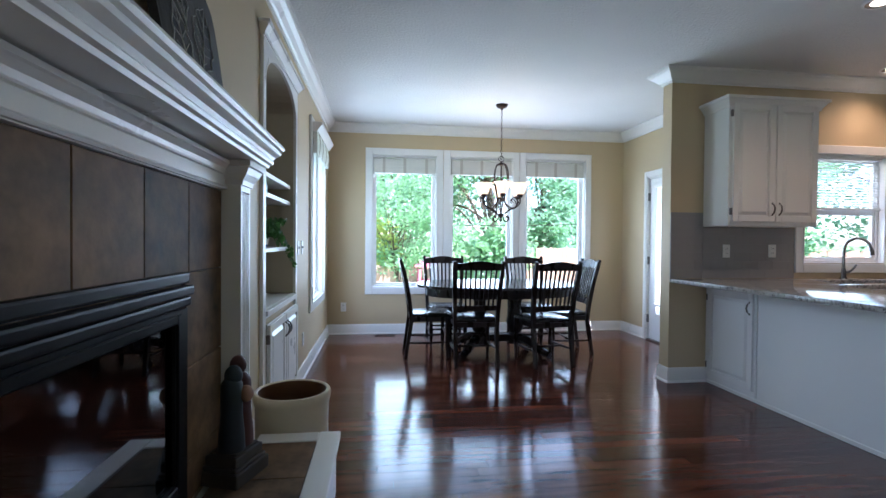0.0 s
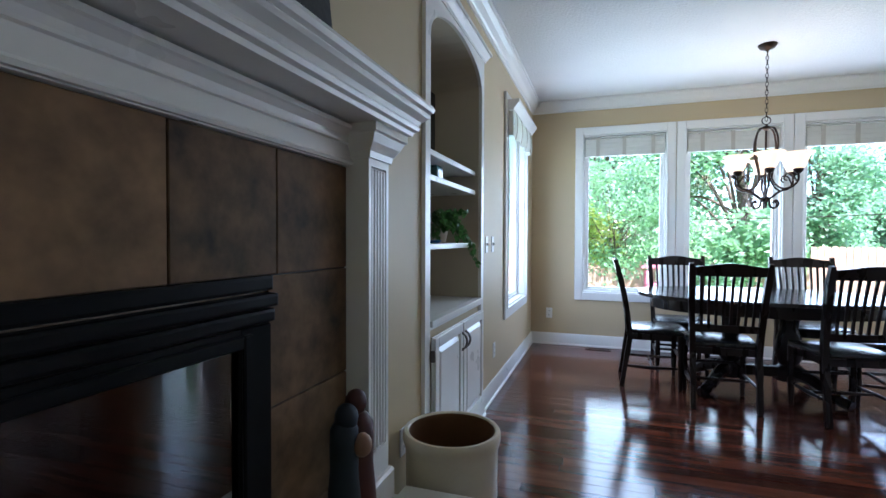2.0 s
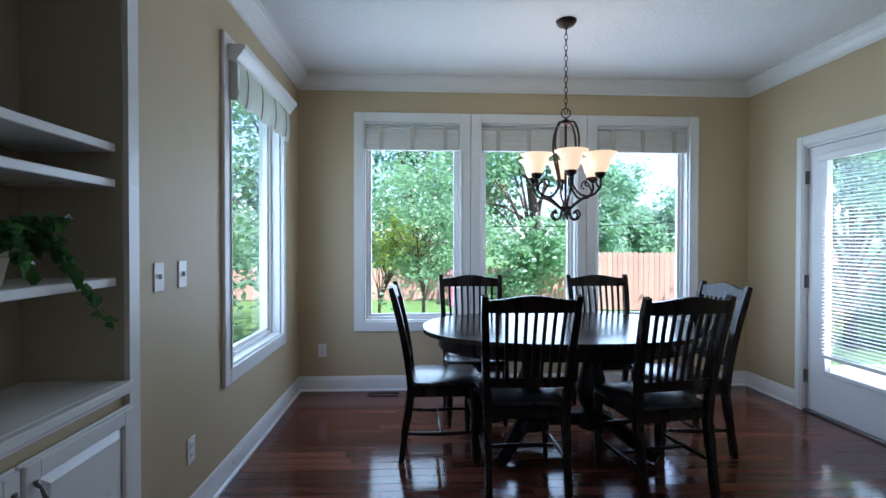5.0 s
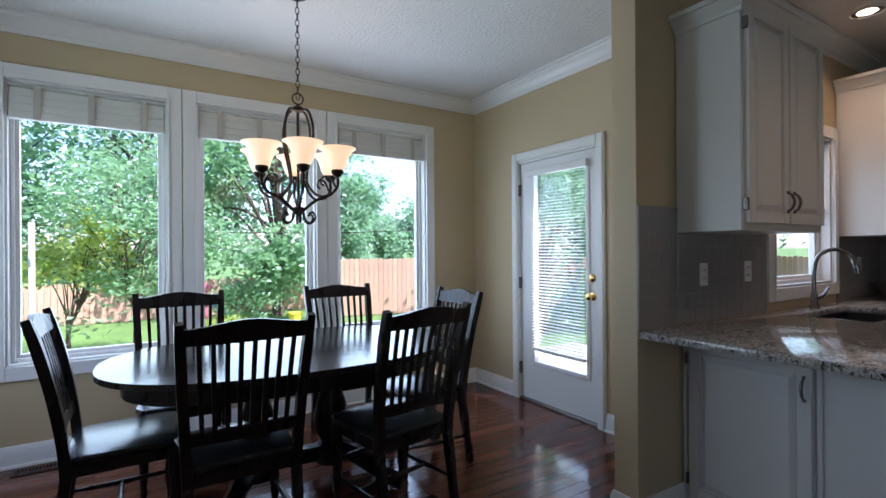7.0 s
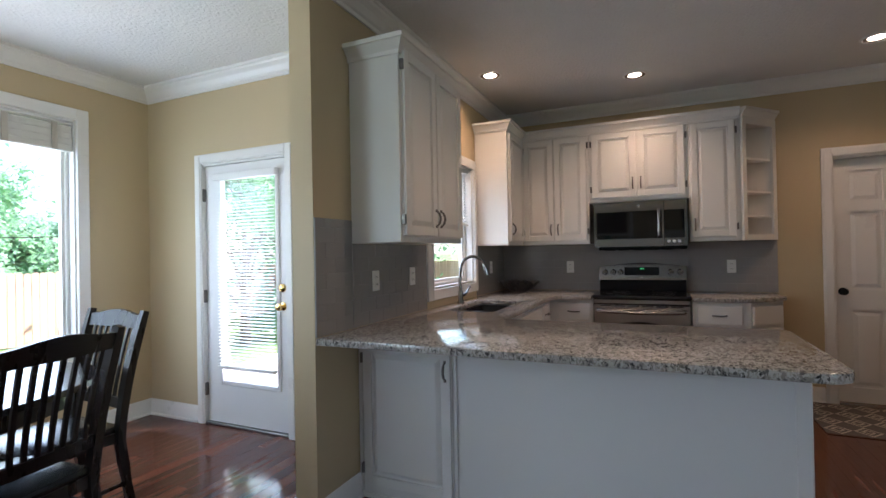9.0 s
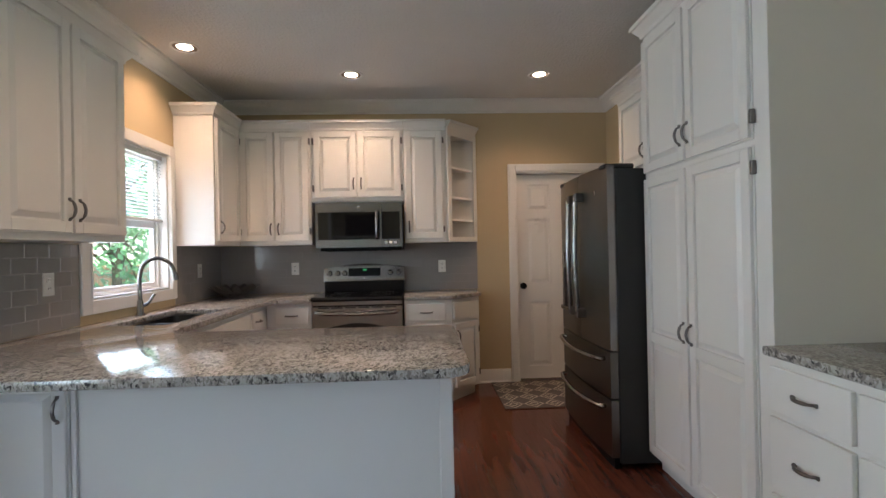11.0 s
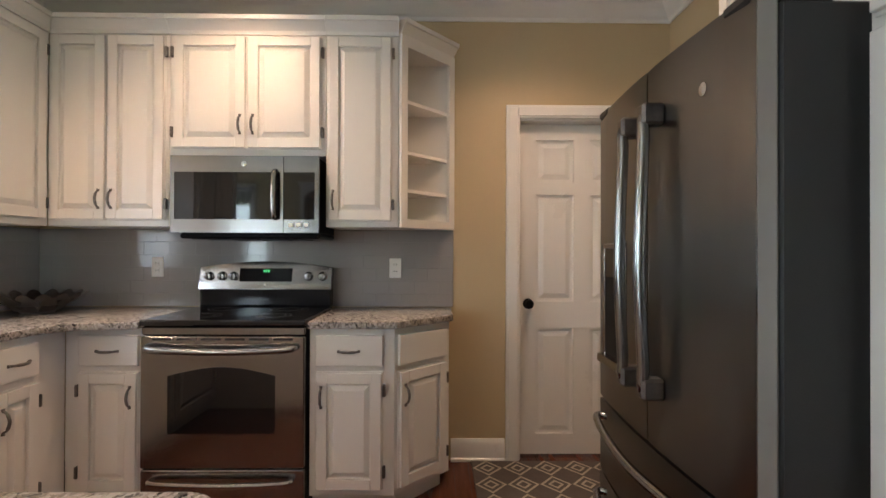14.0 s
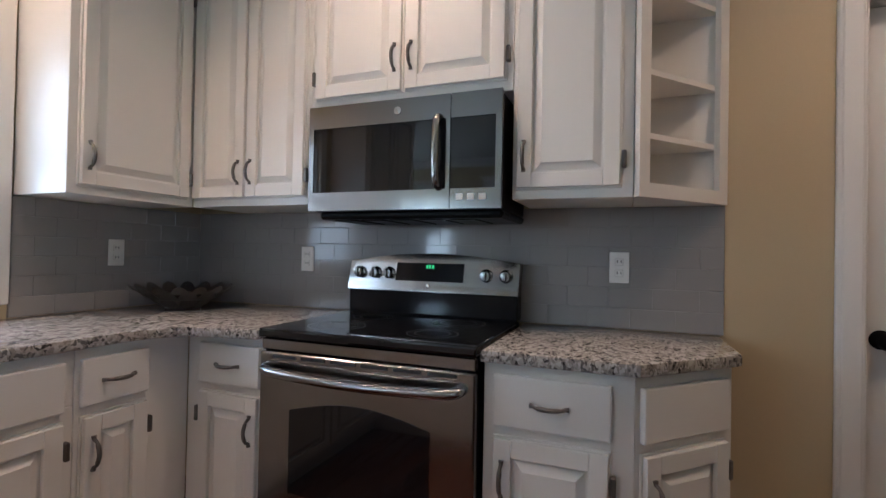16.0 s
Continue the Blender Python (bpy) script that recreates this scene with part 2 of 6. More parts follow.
def granite():
    m = bpy.data.materials.new("speckled_granite")
    m.use_nodes = True
    t = m.node_tree
    b = t.nodes["Principled BSDF"]
    co = t.nodes.new("ShaderNodeTexCoord")
    mp = t.nodes.new("ShaderNodeMapping")
    mp.inputs["Rotation"].default_value = (0, 0, 0.6)
    mp.inputs["Scale"].default_value = (1, 1.5, 1)
    t.links.new(co.outputs["Object"], mp.inputs[0])
    wob = t.nodes.new("ShaderNodeTexNoise")
    wob.inputs["Scale"].default_value = 40
    mixv = t.nodes.new("ShaderNodeMix")
    mixv.data_type = "RGBA"
    mixv.inputs["Factor"].default_value = 0.035
    t.links.new(mp.outputs[0], wob.inputs["Vector"])
    t.links.new(mp.outputs[0], mixv.inputs["A"])
    t.links.new(wob.outputs["Color"], mixv.inputs["B"])
    v = t.nodes.new("ShaderNodeTexVoronoi")
    v.inputs["Scale"].default_value = 104
    t.links.new(mixv.outputs["Result"], v.inputs["Vector"])
    sep = t.nodes.new("ShaderNodeSeparateColor")
    t.links.new(v.outputs["Color"], sep.inputs[0])
    n2 = t.nodes.new("ShaderNodeTexNoise")
    n2.inputs["Scale"].default_value, n2.inputs["Detail"].default_value = 28, 3
    t.links.new(mp.outputs[0], n2.inputs["Vector"])
    ma = t.nodes.new("ShaderNodeMath")
    ma.operation = "MULTIPLY_ADD"
    ma.inputs[1].default_value = 0.62
    t.links.new(sep.outputs[0], ma.inputs[0])
    sc = t.nodes.new("ShaderNodeMath")
    sc.operation = "MULTIPLY"
    sc.inputs[1].default_value = 0.75
    t.links.new(n2.outputs["Fac"], sc.inputs[0])
    t.links.new(sc.outputs[0], ma.inputs[2])
    ramp = t.nodes.new("ShaderNodeValToRGB")
    cr = ramp.color_ramp
    cr.interpolation = "CONSTANT"
    cr.elements[0].position, cr.elements[0].color = 0.0, (0.035, 0.032, 0.032, 1)
    cr.elements[1].position, cr.elements[1].color = 0.37, (0.13, 0.122, 0.115, 1)
    for p, c in ((0.50, (0.26, 0.24, 0.215)), (0.64, (0.37, 0.345, 0.315)), (0.82, (0.47, 0.45, 0.42))):
        cr.elements.new(p).color = (*c, 1)
    t.links.new(ma.outputs[0], ramp.inputs[0])
    t.links.new(ramp.outputs[0], b.inputs["Base Color"])
    b.inputs["Roughness"].default_value = 0.1
    return m


GRANITE = granite()


def glass(name, tint=(1, 1, 1), gloss=0.02):
    """A thin pane: clear, with a mirror sheen that grows at grazing angles."""
    m = bpy.data.materials.new(name)
    m.use_nodes = True
    t = m.node_tree
    t.nodes.remove(t.nodes["Principled BSDF"])
    tr, gl, mx, lw, fr = (t.nodes.new(k) for k in ("ShaderNodeBsdfTransparent", "ShaderNodeBsdfGlossy", "ShaderNodeMixShader", "ShaderNodeLayerWeight", "ShaderNodeMapRange"))
    tr.inputs[0].default_value = (*tint, 1)
    gl.inputs["Roughness"].default_value = 0.02
    lw.inputs["Blend"].default_value = 0.25
    fr.inputs["To Min"].default_value, fr.inputs["To Max"].default_value = gloss, 0.28
    t.links.new(lw.outputs["Facing"], fr.inputs["Value"])
    t.links.new(fr.outputs[0], mx.inputs[0])
    t.links.new(tr.outputs[0], mx.inputs[1])
    t.links.new(gl.outputs[0], mx.inputs[2])
    t.links.new(mx.outputs[0], t.nodes["Material Output"].inputs[0])
    return m


GLASS = glass("window_glass")
SMOKE = glass("smoked_glass", (0.20, 0.20, 0.20), 0.14)


def glow(name, colour, strength, base=(0.9, 0.85, 0.75)):
    m = bpy.data.materials.new(name)
    m.use_nodes = True
    b = m.node_tree.nodes["Principled BSDF"]
    b.inputs["Base Color"].default_value = (*base, 1)
    b.inputs["Emission Color"].default_value = (*colour, 1)
    b.inputs["Emission Strength"].default_value = strength
    return m


BULB = glow("lit_can_lens", (1.0, 0.83, 0.6), 3)
FROST = glow("lit_frosted_glass", (1.0, 0.66, 0.34), 0.34)
HOT = glow("lit_bulb", (1.0, 0.8, 0.5), 2)
GREENLED = glow("green_display", (0.1, 1.0, 0.3), 0.10, (0.01, 0.05, 0.02))

# ---- structure ----
LX, BY, RX, KY, KX, PX, FY, SY, H = -0.55, 6.39, 3.485, 3.96, 5.72, 2.63, 0.22, -3.3, 2.73


def structure(ob):
    return tagged(ob, kind="structure")


def wall_x(name, x0, x1, ya, yb, holes):
    """A wall that runs along y, with holes (y0, y1, z0, z1)."""
    rows, y = [], ya
    for h0, h1, z0, z1 in sorted(holes):
        rows += [(x0, x1, y, h0, 0, H), (x0, x1, h0, h1, z1, H)]
        if z0 > 0:
            rows.append((x0, x1, h0, h1, 0, z0))
        y = h1
    rows.append((x0, x1, y, yb, 0, H))
    return structure(boxes(name, WALL, rows))


def wall_y(name, y0, y1, xa, xb, holes):
    rows, x = [], xa
    for h0, h1, z0, z1 in sorted(holes):
        rows += [(x, h0, y0, y1, 0, H), (h0, h1, y0, y1, z1, H)]
        if z0 > 0:
            rows.append((h0, h1, y0, y1, 0, z0))
        x = h1
    rows.append((x, xb, y0, y1, 0, H))
    return structure(boxes(name, WALL, rows))


wall_x("wall_west", LX - 0.15, LX, SY, BY, [(-2.4, -0.6, 0.6, 2.1), (0.94, 1.735, 0.40, 0.966), (2.945, 3.94, 0.80, 2.43), (4.86, 5.85, 0.6, 2.33)])
wall_y("wall_north", BY, BY + 0.15, LX - 0.15, RX + 0.15, [(0.0, 0.9, 0.6, 2.36), (1.0, 1.92, 0.6, 2.36), (2.03, 2.95, 0.6, 2.36)])
wall_x("wall_east_dining", RX, RX + 0.15, KY + 0.13, BY, [(4.88, 5.76, 0.0, 2.05)])
wall_y("wall_sink", KY, KY + 0.13, PX, KX + 0.15, [(3.92, 4.79, 1.05, 2.05)])
wall_x("wall_range", KX, KX + 0.15, -0.1, KY, [(0.32, 1.13, 0.0, 2.04)])
wall_y("wall_fridge", FY - 0.15, FY, 1.6, KX, [])
wall_x("wall_kitchen_return", 1.45, 1.6, -3.45, FY, [])
wall_y("wall_south", SY - 0.15, SY, LX - 0.15, 6.0, [])
wall_x("wall_pantry_back", 6.6, 6.7, -0.1, 1.6, [])
structure(boxes("ceiling", CEIL, [(LX - 0.3, 7.0, SY - 0.3, KY + 0.13, H, H + 0.2), (LX - 0.3, RX + 0.15, KY + 0.13, BY + 0.3, H, H + 0.2)]))
structure(boxes("subfloor", GROUT, [(LX - 0.15, 6.8, SY - 0.15, KY + 0.13, -0.15, -0.006), (LX - 0.15, RX + 0.15, KY + 0.13, BY + 0.15, -0.15, -0.006)]))

CROWN = [(0, 0), (0.012, 0), (0.016, 0.02), (0.03, 0.03), (0.055, 0.06), (0.082, 0.08), (0.088, 0.092), (0.10, 0.095), (0.10, 0.115), (0, 0.115)]
BASE = [(0, 0), (0.026, 0), (0.026, 0.012), (0.016, 0.02), (0.016, 0.1), (0.011, 0.118), (0.006, 0.13), (0, 0.13)]
CAP = [(0, 0), (0.01, 0), (0.014, 0.018), (0.035, 0.045), (0.045, 0.06), (0.056, 0.062), (0.056, 0.085), (0, 0.085)]


def moulding(bm, prof, pts, z, closed=False):
    """A profile (out, up) run along plan points, out to the right of the way, mitred."""
    n = len(pts)
    rings = []
    for i, p in enumerate(pts):
        p = Vector(p)
        d0 = (p - Vector(pts[i - 1])).normalized() if i or closed else None
        d1 = (Vector(pts[(i + 1) % n]) - p).normalized() if i < n - 1 or closed else None
        n0 = Vector((d0.y, -d0.x)) if d0 else None
        n1 = Vector((d1.y, -d1.x)) if d1 else None
        if n0 and n1:
            m = (n0 + n1) / max(0.2, 1 + n0.dot(n1))
        else:
            m = n0 or n1
        rings.append([bm.verts.new((p.x + m.x * o, p.y + m.y * o, z + u)) for o, u in prof])
    k = len(prof)
    for a, b in list(zip(rings, rings[1:])) + ([(rings[-1], rings[0])] if closed else []):
        for i in range(k):
            bm.faces.new((a[i], a[(i + 1) % k], b[(i + 1) % k], b[i]))
    if not closed:
        bm.faces.new(rings[0])
        bm.faces.new(rings[-1][::-1])


def crown():
    bm = bmesh.new()
    moulding(bm, CROWN, [(1.45, SY), (LX, SY), (LX, BY), (RX, BY), (RX, KY + 0.13), (PX, KY + 0.13), (PX, KY), (KX, KY), (KX, FY), (1.6, FY)], H - 0.115)
    structure(mesh_ob("crown_moulding_trim", bm, TRIM))


crown()


def baseboards():
    bm = bmesh.new()
    for run in ([(LX, SY), (LX, 0.2)], [(LX, 2.46), (LX, 2.887)], [(LX, 3.995), (LX, BY), (RX, BY), (RX, 5.82)], [(RX, 4.83), (RX, KY + 0.13), (PX, KY + 0.13), (PX, KY), (2.985, KY)], [(KX, 1.53), (KX, 1.21)], [(KX - 0.03, FY), (4.8, FY)]):
        moulding(bm, BASE, run, 0.0)
    structure(mesh_ob("baseboard", bm, TRIM, smooth=True))


baseboards()


# ---- windows and doors of the setting ----
def window(name, m, w, h, deep=0.15, case=0.085, sash=0.045, side=None):
    """Casing, jambs, sash and pane; local x across, z up, the room at -y, origin at the casing's lower left corner."""
    root = tagged(empty(name, m), "white painted window with a clear pane", kind="structure")
    bm = bmesh.new()
    for r in ((0, case, h), (w - case, w, h)):
        box(bm, r[0], r[1], -0.022, 0.0, 0, h, bev=0.004)
    box(bm, case, w - case, -0.022, 0.0, h - case, h, bev=0.004)
    box(bm, case, w - case, -0.022, 0.0, 0, case, bev=0.004)
    box(bm, case - 0.012, case, -0.030, -0.022, case, h - case, bev=0.002)
    box(bm, w - case, w - case + 0.012, -0.030, -0.022, case, h - case, bev=0.002)
    mesh_ob("frame", bm, TRIM, root)
    bm = bmesh.new()
    i0, i1, j0, j1 = case, w - case, case, h - case
    box(bm, i0, i0 + 0.012, 0, deep, j0, j1)
    box(bm, i1 - 0.012, i1, 0, deep, j0, j1)
    box(bm, i0 + 0.012, i1 - 0.012, 0, deep, j1 - 0.012, j1)
    box(bm, i0 + 0.012, i1 - 0.012, 0, deep, j0, j0 + 0.012)
    mesh_ob("sill", bm, TRIM, root)
    bm = bmesh.new()
    a0, a1, b0, b1 = i0 + 0.013, i1 - 0.013, j0 + 0.013, j1 - 0.013
    for k, (d0, d1, s) in enumerate(((0.06, 0.12, sash * 0.5), (0.075, 0.11, sash))):
        box(bm, a0, a0 + s, d0, d1, b0, b1, bev=0.003)
        box(bm, a1 - s, a1, d0, d1, b0, b1, bev=0.003)
        box(bm, a0 + s, a1 - s, d0, d1, b0, b0 + s, bev=0.003)
        box(bm, a0 + s, a1 - s, d0, d1, b1 - s, b1, bev=0.003)
        if side and k == 1:
            box(bm, a0 + s, a1 - s, d0 - 0.01, d1 - 0.01, side - 0.03, side + 0.03, bev=0.003)
    mesh_ob("sash", bm, TRIM, root)
    p = boxes("pane", GLASS, [(a0 + sash, a1 - sash, 0.09, 0.094, b0 + sash, b1 - sash)], root)
    p.visible_shadow = False
    return root


def shade(w, h, m, ribbons):
    """A raised fabric shade, folded at the top of a window; room at -y."""
    root = tagged(empty("roman_shade", m), "cream fabric roman shade folded up at the window head", "window shade", "dining window shades")
    bm = bmesh.new()
    box(bm, 0, w, -0.012, 0.035, h * 0.94, h, bev=0.004)
    for k in range(4):
        z0 = h * 0.22 * k
        box(bm, 0.004, w - 0.004, -0.006 - 0.004 * (3 - k), 0.03, z0, z0 + h * 0.24, bev=0.006)
    mesh_ob("fabric", bm, FABRIC, root)
    bm = bmesh.new()
    for f in ribbons:
        box(bm, w * f - 0.018, w * f + 0.018, -0.024, -0.0195, 0.002, h * 0.93)
    mesh_ob("ribbon", bm, TAN, root)


for i, (x0, x1) in enumerate(((-0.07, 0.947), (0.953, 1.984), (1.990, 3.008))):
    window(f"window_{i + 1}", pose(x0, BY, 0.52), x1 - x0, 1.908)
    shade(x1 - x0 - 0.196, 0.21, pose(x0 + 0.098, BY + 0.012, 2.105), (0.17, 0.5, 0.85))
window("window_4", pose(LX, 4.765, 0.52, 0, 0, 90), 1.165, 1.895)
window("window_6", pose(LX, -2.5, 0.5, 0, 0, 90), 2.0, 1.7)
window("window_5", pose(3.84, KY, 0.964), 1.03, 1.16, deep=0.13, case=0.08, side=0.56)


def valance():
    """A boxed fabric valance with brown ribbons under a projecting head moulding, on the side window."""
    root = tagged(empty("fabric_valance", pose(LX, 4.84, 2.02, 0, 0, 90)), "cream fabric valance with brown ribbons under a white head moulding", "valance")
    w, n, rows = 1.01, 60, 10
    out = lambda u, v: -0.062 - 0.014 * math.sin(v * math.pi) - 0.006 * math.sin(u * math.pi * 14) * v
    low = lambda u: 0.20 + 0.022 * abs(math.sin(u * math.pi * 3.5))
    bm = bmesh.new()
    grid = [[bm.verts.new((u * w, out(u, v), 0.25 - v * low(u))) for u in (i / n for i in range(n + 1))] for v in (j / rows for j in range(rows + 1))]
    for a, b in zip(grid, grid[1:]):
        for i in range(n):
            bm.faces.new((a[i], a[i + 1], b[i + 1], b[i]))
    bmesh.ops.solidify(bm, geom=bm.faces[:], thickness=0.005)
    for x in (-0.006, w):
        box(bm, x, x + 0.006, -0.066, -0.024, 0.045, 0.25, bev=0.002)
    mesh_ob("fabric", bm, FABRIC, root, smooth=True)
    RIB = material("brown_ribbon", (0.30, 0.22, 0.15), 0.85, vary=0.2, grain=200, bump=0.3)
    bm = bmesh.new()
    for u in (0.12, 0.37, 0.63, 0.88):
        tube(bm, [(u * w + 0.006 * math.sin(v * 9), out(u, v) - 0.006, 0.25 - v * low(u) * 0.97) for v in (k / 8 for k in range(9))], 0.008, 6, flat=0.3)
    mesh_ob("ribbon", bm, RIB, root, smooth=True)
    bm = bmesh.new()
    moulding(bm, [(0.0, 0.0), (0.05, 0.0), (0.055, 0.015), (0.068, 0.03), (0.085, 0.055), (0.095, 0.06), (0.095, 0.085), (0.0, 0.085)], [(-0.035, -0.0225), (w + 0.035, -0.0225)], 0.252)
    mesh_ob("head_moulding", bm, TRIM, root, smooth=True)


valance()


def sink_blind():
    root = tagged(empty("venetian_blind", pose(3.95, KY + 0.02, 1.56)), "white slatted blind half lowered over the sink window", "blind")
    boxes("headrail", PLAST, [(0, 0.81, 0.0, 0.03, 0.44, 0.475)], root, bev=0.003)
    boxes("bottom_rail", PLAST, [(0, 0.81, 0.0, 0.03, -0.02, 0.0)], root, bev=0.003)
    slat_me = None
    for k in range(17):
        if slat_me is None:
            ob = boxes("slat", PLAST, [(0.004, 0.806, -0.013, 0.013, -0.0012, 0.0012)], root)
            slat_me = ob.data
        else:
            ob = new("slat", slat_me)
            ob.parent = root
        ob.matrix_basis = pose(0, 0.015, 0.018 + k * 0.025, 28)


sink_blind()


def casing(bm, w, h, c=0.075):
    """Door casing in local x, z; room at -y."""
    for x0, x1 in ((-c, 0), (w, w + c)):
        box(bm, x0, x1, -0.02, 0.0, 0, h + c, bev=0.004)
        box(bm, x0 + c * 0.15, x1 - c * 0.15, -0.027, -0.02, 0, h + c * 0.8, bev=0.003)
    box(bm, 0, w, -0.02, 0.0, h, h + c, bev=0.004)
    box(bm, -c * 0.1, w + c * 0.1, -0.027, -0.02, h + c * 0.15, h + c * 0.85, bev=0.003)


def knob(mat, x, z, parent, rose=0.03, r=0.028):
    one("knob", mat, lambda bm: lathe(bm, [(rose, 0), (rose, -0.006), (0.012, -0.012), (0.011, -0.03), (r * 0.8, -0.036), (r, -0.048), (r * 0.85, -0.06), (0.002, -0.066)], (x, 0, z), 20, "y"), parent, True)


def patio_door():
    root = tagged(empty("door_1", pose(RX, 5.74, 0, 0, 0, -90)), "white patio door with a tall pane and blinds", kind="structure")
    w, h = 0.845, 2.045
    one("frame", TRIM, lambda bm: casing(bm, w, h), root)
    boxes("jamb", TRIM, [(-0.018, -0.002, 0, 0.15, 0, h), (w + 0.002, w + 0.018, 0, 0.15, 0, h), (-0.018, w + 0.018, 0, 0.15, h - 0.016, h)], root)
    boxes("threshold", PEWTER, [(0, w, -0.01, 0.14, 0.0, 0.018)], root, bev=0.004)
    g0, g1, z0, z1 = 0.165, 0.735, 0.34, 1.93
    bm = bmesh.new()
    for r in ((0.002, g0, 0.02, h - 0.02), (g1, w - 0.002, 0.02, h - 0.02), (g0, g1, 0.02, z0), (g0, g1, z1, h - 0.02)):
        box(bm, r[0], r[1], 0.02, 0.064, r[2], r[3])
    for r in ((g0 - 0.025, g0 + 0.01, z0 - 0.025, z1 + 0.025), (g1 - 0.01, g1 + 0.025, z0 - 0.025, z1 + 0.025), (g0 + 0.01, g1 - 0.01, z0 - 0.025, z0 + 0.01), (g0 + 0.01, g1 - 0.01, z1 - 0.01, z1 + 0.025)):
        box(bm, r[0], r[1], 0.008, 0.022, r[2], r[3], bev=0.005)
    mesh_ob("door_leaf", bm, PANEL, root)
    p = boxes("pane", GLASS, [(g0, g1, 0.05, 0.054, z0, z1)], root)
    p.visible_shadow = False
    boxes("blind_headrail", PLAST, [(g0 - 0.03, g1 + 0.03, -0.03, 0.006, 1.9, 1.955)], root, bev=0.005)
    boxes("blind_bottom_rail", PLAST, [(g0 + 0.0, g1 + 0.0, -0.03, 0.004, 0.45, 0.475)], root, bev=0.004)
    me = None
    for k in range(56):
        if me is None:
            ob = boxes("slat", PLAST, [(g0 + 0.005, g1 - 0.005, -0.0125, 0.0125, -0.001, 0.001)], root)
            me = ob.data
        else:
            ob = new("slat", me)
            ob.parent = root
        ob.matrix_basis = pose(0, -0.012, 0.49 + k * 0.0253, 12)
    for z in (0.94, 1.075):
        if z < 1:
            knob(BRASS, 0.785, z, root)
        else:
            one("deadbolt", BRASS, lambda bm: lathe(bm, [(0.03, 0.02), (0.03, 0.006), (0.022, 0.0), (0.002, -0.004)], (0.785, 0, z), 20, "y"), root, True)
    boxes("hinge", PEWTER, [(-0.012, 0.012, -0.008, 0.02, z, z + 0.1) for z in (0.22, 0.95, 1.75)], root, bev=0.003)
    for ob in root.children:
        if ob.name.startswith("knob"):
            ob.location.y = 0.02


patio_door()


def pantry_door():
    root = tagged(empty("door_2", pose(KX, 1.125, 0, 0, 0, -90)), "white six-panel pantry door, shut", kind="structure")
    w, h = 0.80, 2.035
    one("frame", TRIM, lambda bm: casing(bm, w, h, 0.08), root)
    boxes("jamb", TRIM, [(-0.004, 0.008, 0, 0.15, 0, h), (w - 0.008, w + 0.004, 0, 0.15, 0, h), (0.008, w - 0.008, 0, 0.15, h - 0.012, h + 0.004)], root)
    bm = bmesh.new()
    Y = 0.075
    box(bm, 0.01, w - 0.01, Y, Y + 0.03, 0.012, h - 0.014)
    xs = [(0.012, 0.112), (0.342, 0.448), (0.678, 0.788)]
    zs = [(0.012, 0.135), (0.775, 0.94), (1.588, 1.665), (1.923, h - 0.016)]
    for a, b in xs:
        box(bm, a, b, Y - 0.016, Y, 0.012, h - 0.016)
    for a, b in zs:
        for u, v in ((0.112, 0.342), (0.448, 0.678)):
            box(bm, u, v, Y - 0.016, Y, a, b)
    for (a, b), (c, d) in zip(zs, zs[1:]):
        for u, v in ((0.112, 0.342), (0.448, 0.678)):
            raised(bm, u + 0.018, v - 0.018, b + 0.018, c - 0.018, Y, Y - 0.012, 0.03)
    mesh_ob("door_leaf", bm, TRIM, root)
    one("knob", MATTE, lambda bm: lathe(bm, [(0.032, Y - 0.012), (0.032, Y - 0.018), (0.012, Y - 0.022), (0.011, Y - 0.04), (0.024, Y - 0.046), (0.029, Y - 0.058), (0.024, Y - 0.07), (0.002, Y - 0.076)], (0.065, 0, 0.925), 20, "y"), root, True)


def raised(bm, x0, x1, z0, z1, yb, yf, s):
    """A raised field with sloped sides, its face at yf, its foot at yb."""
    a = [bm.verts.new((x, yb, z)) for x, z in ((x0, z0), (x1, z0), (x1, z1), (x0, z1))]
    b = [bm.verts.new((x, yf, z)) for x, z in ((x0 + s, z0 + s), (x1 - s, z0 + s), (x1 - s, z1 - s), (x0 + s, z1 - s))]
    bm.faces.new(b)
    for i in range(4):
        bm.faces.new((a[i], a[(i + 1) % 4], b[(i + 1) % 4], b[i]))


pantry_door()


# ---- kitchen ----
def pull(parent, x, z, y, vertical=True, length=0.105):
    """An arched pull with flattened ends."""
    def build(bm):
        s = length / 2
        c = [(-s, -0.004), (-s * 0.8, -0.006), (-s * 0.62, -0.02), (0, -0.03), (s * 0.62, -0.02), (s * 0.8, -0.006), (s, -0.004)]
        p = [((x, y + o, z + a) if vertical else (x + a, y + o, z)) for a, o in c]
        pts = curve_pts(p, 4)
        n = len(pts) - 1
        tube(bm, pts, [0.0045 + 0.003 * abs(2 * i / n - 1) ** 2 + (0.002 if abs(2 * i / n - 1) < 0.3 else 0) for i in range(n + 1)], 8)
    return one("handle", PEWTER, build, parent, True)


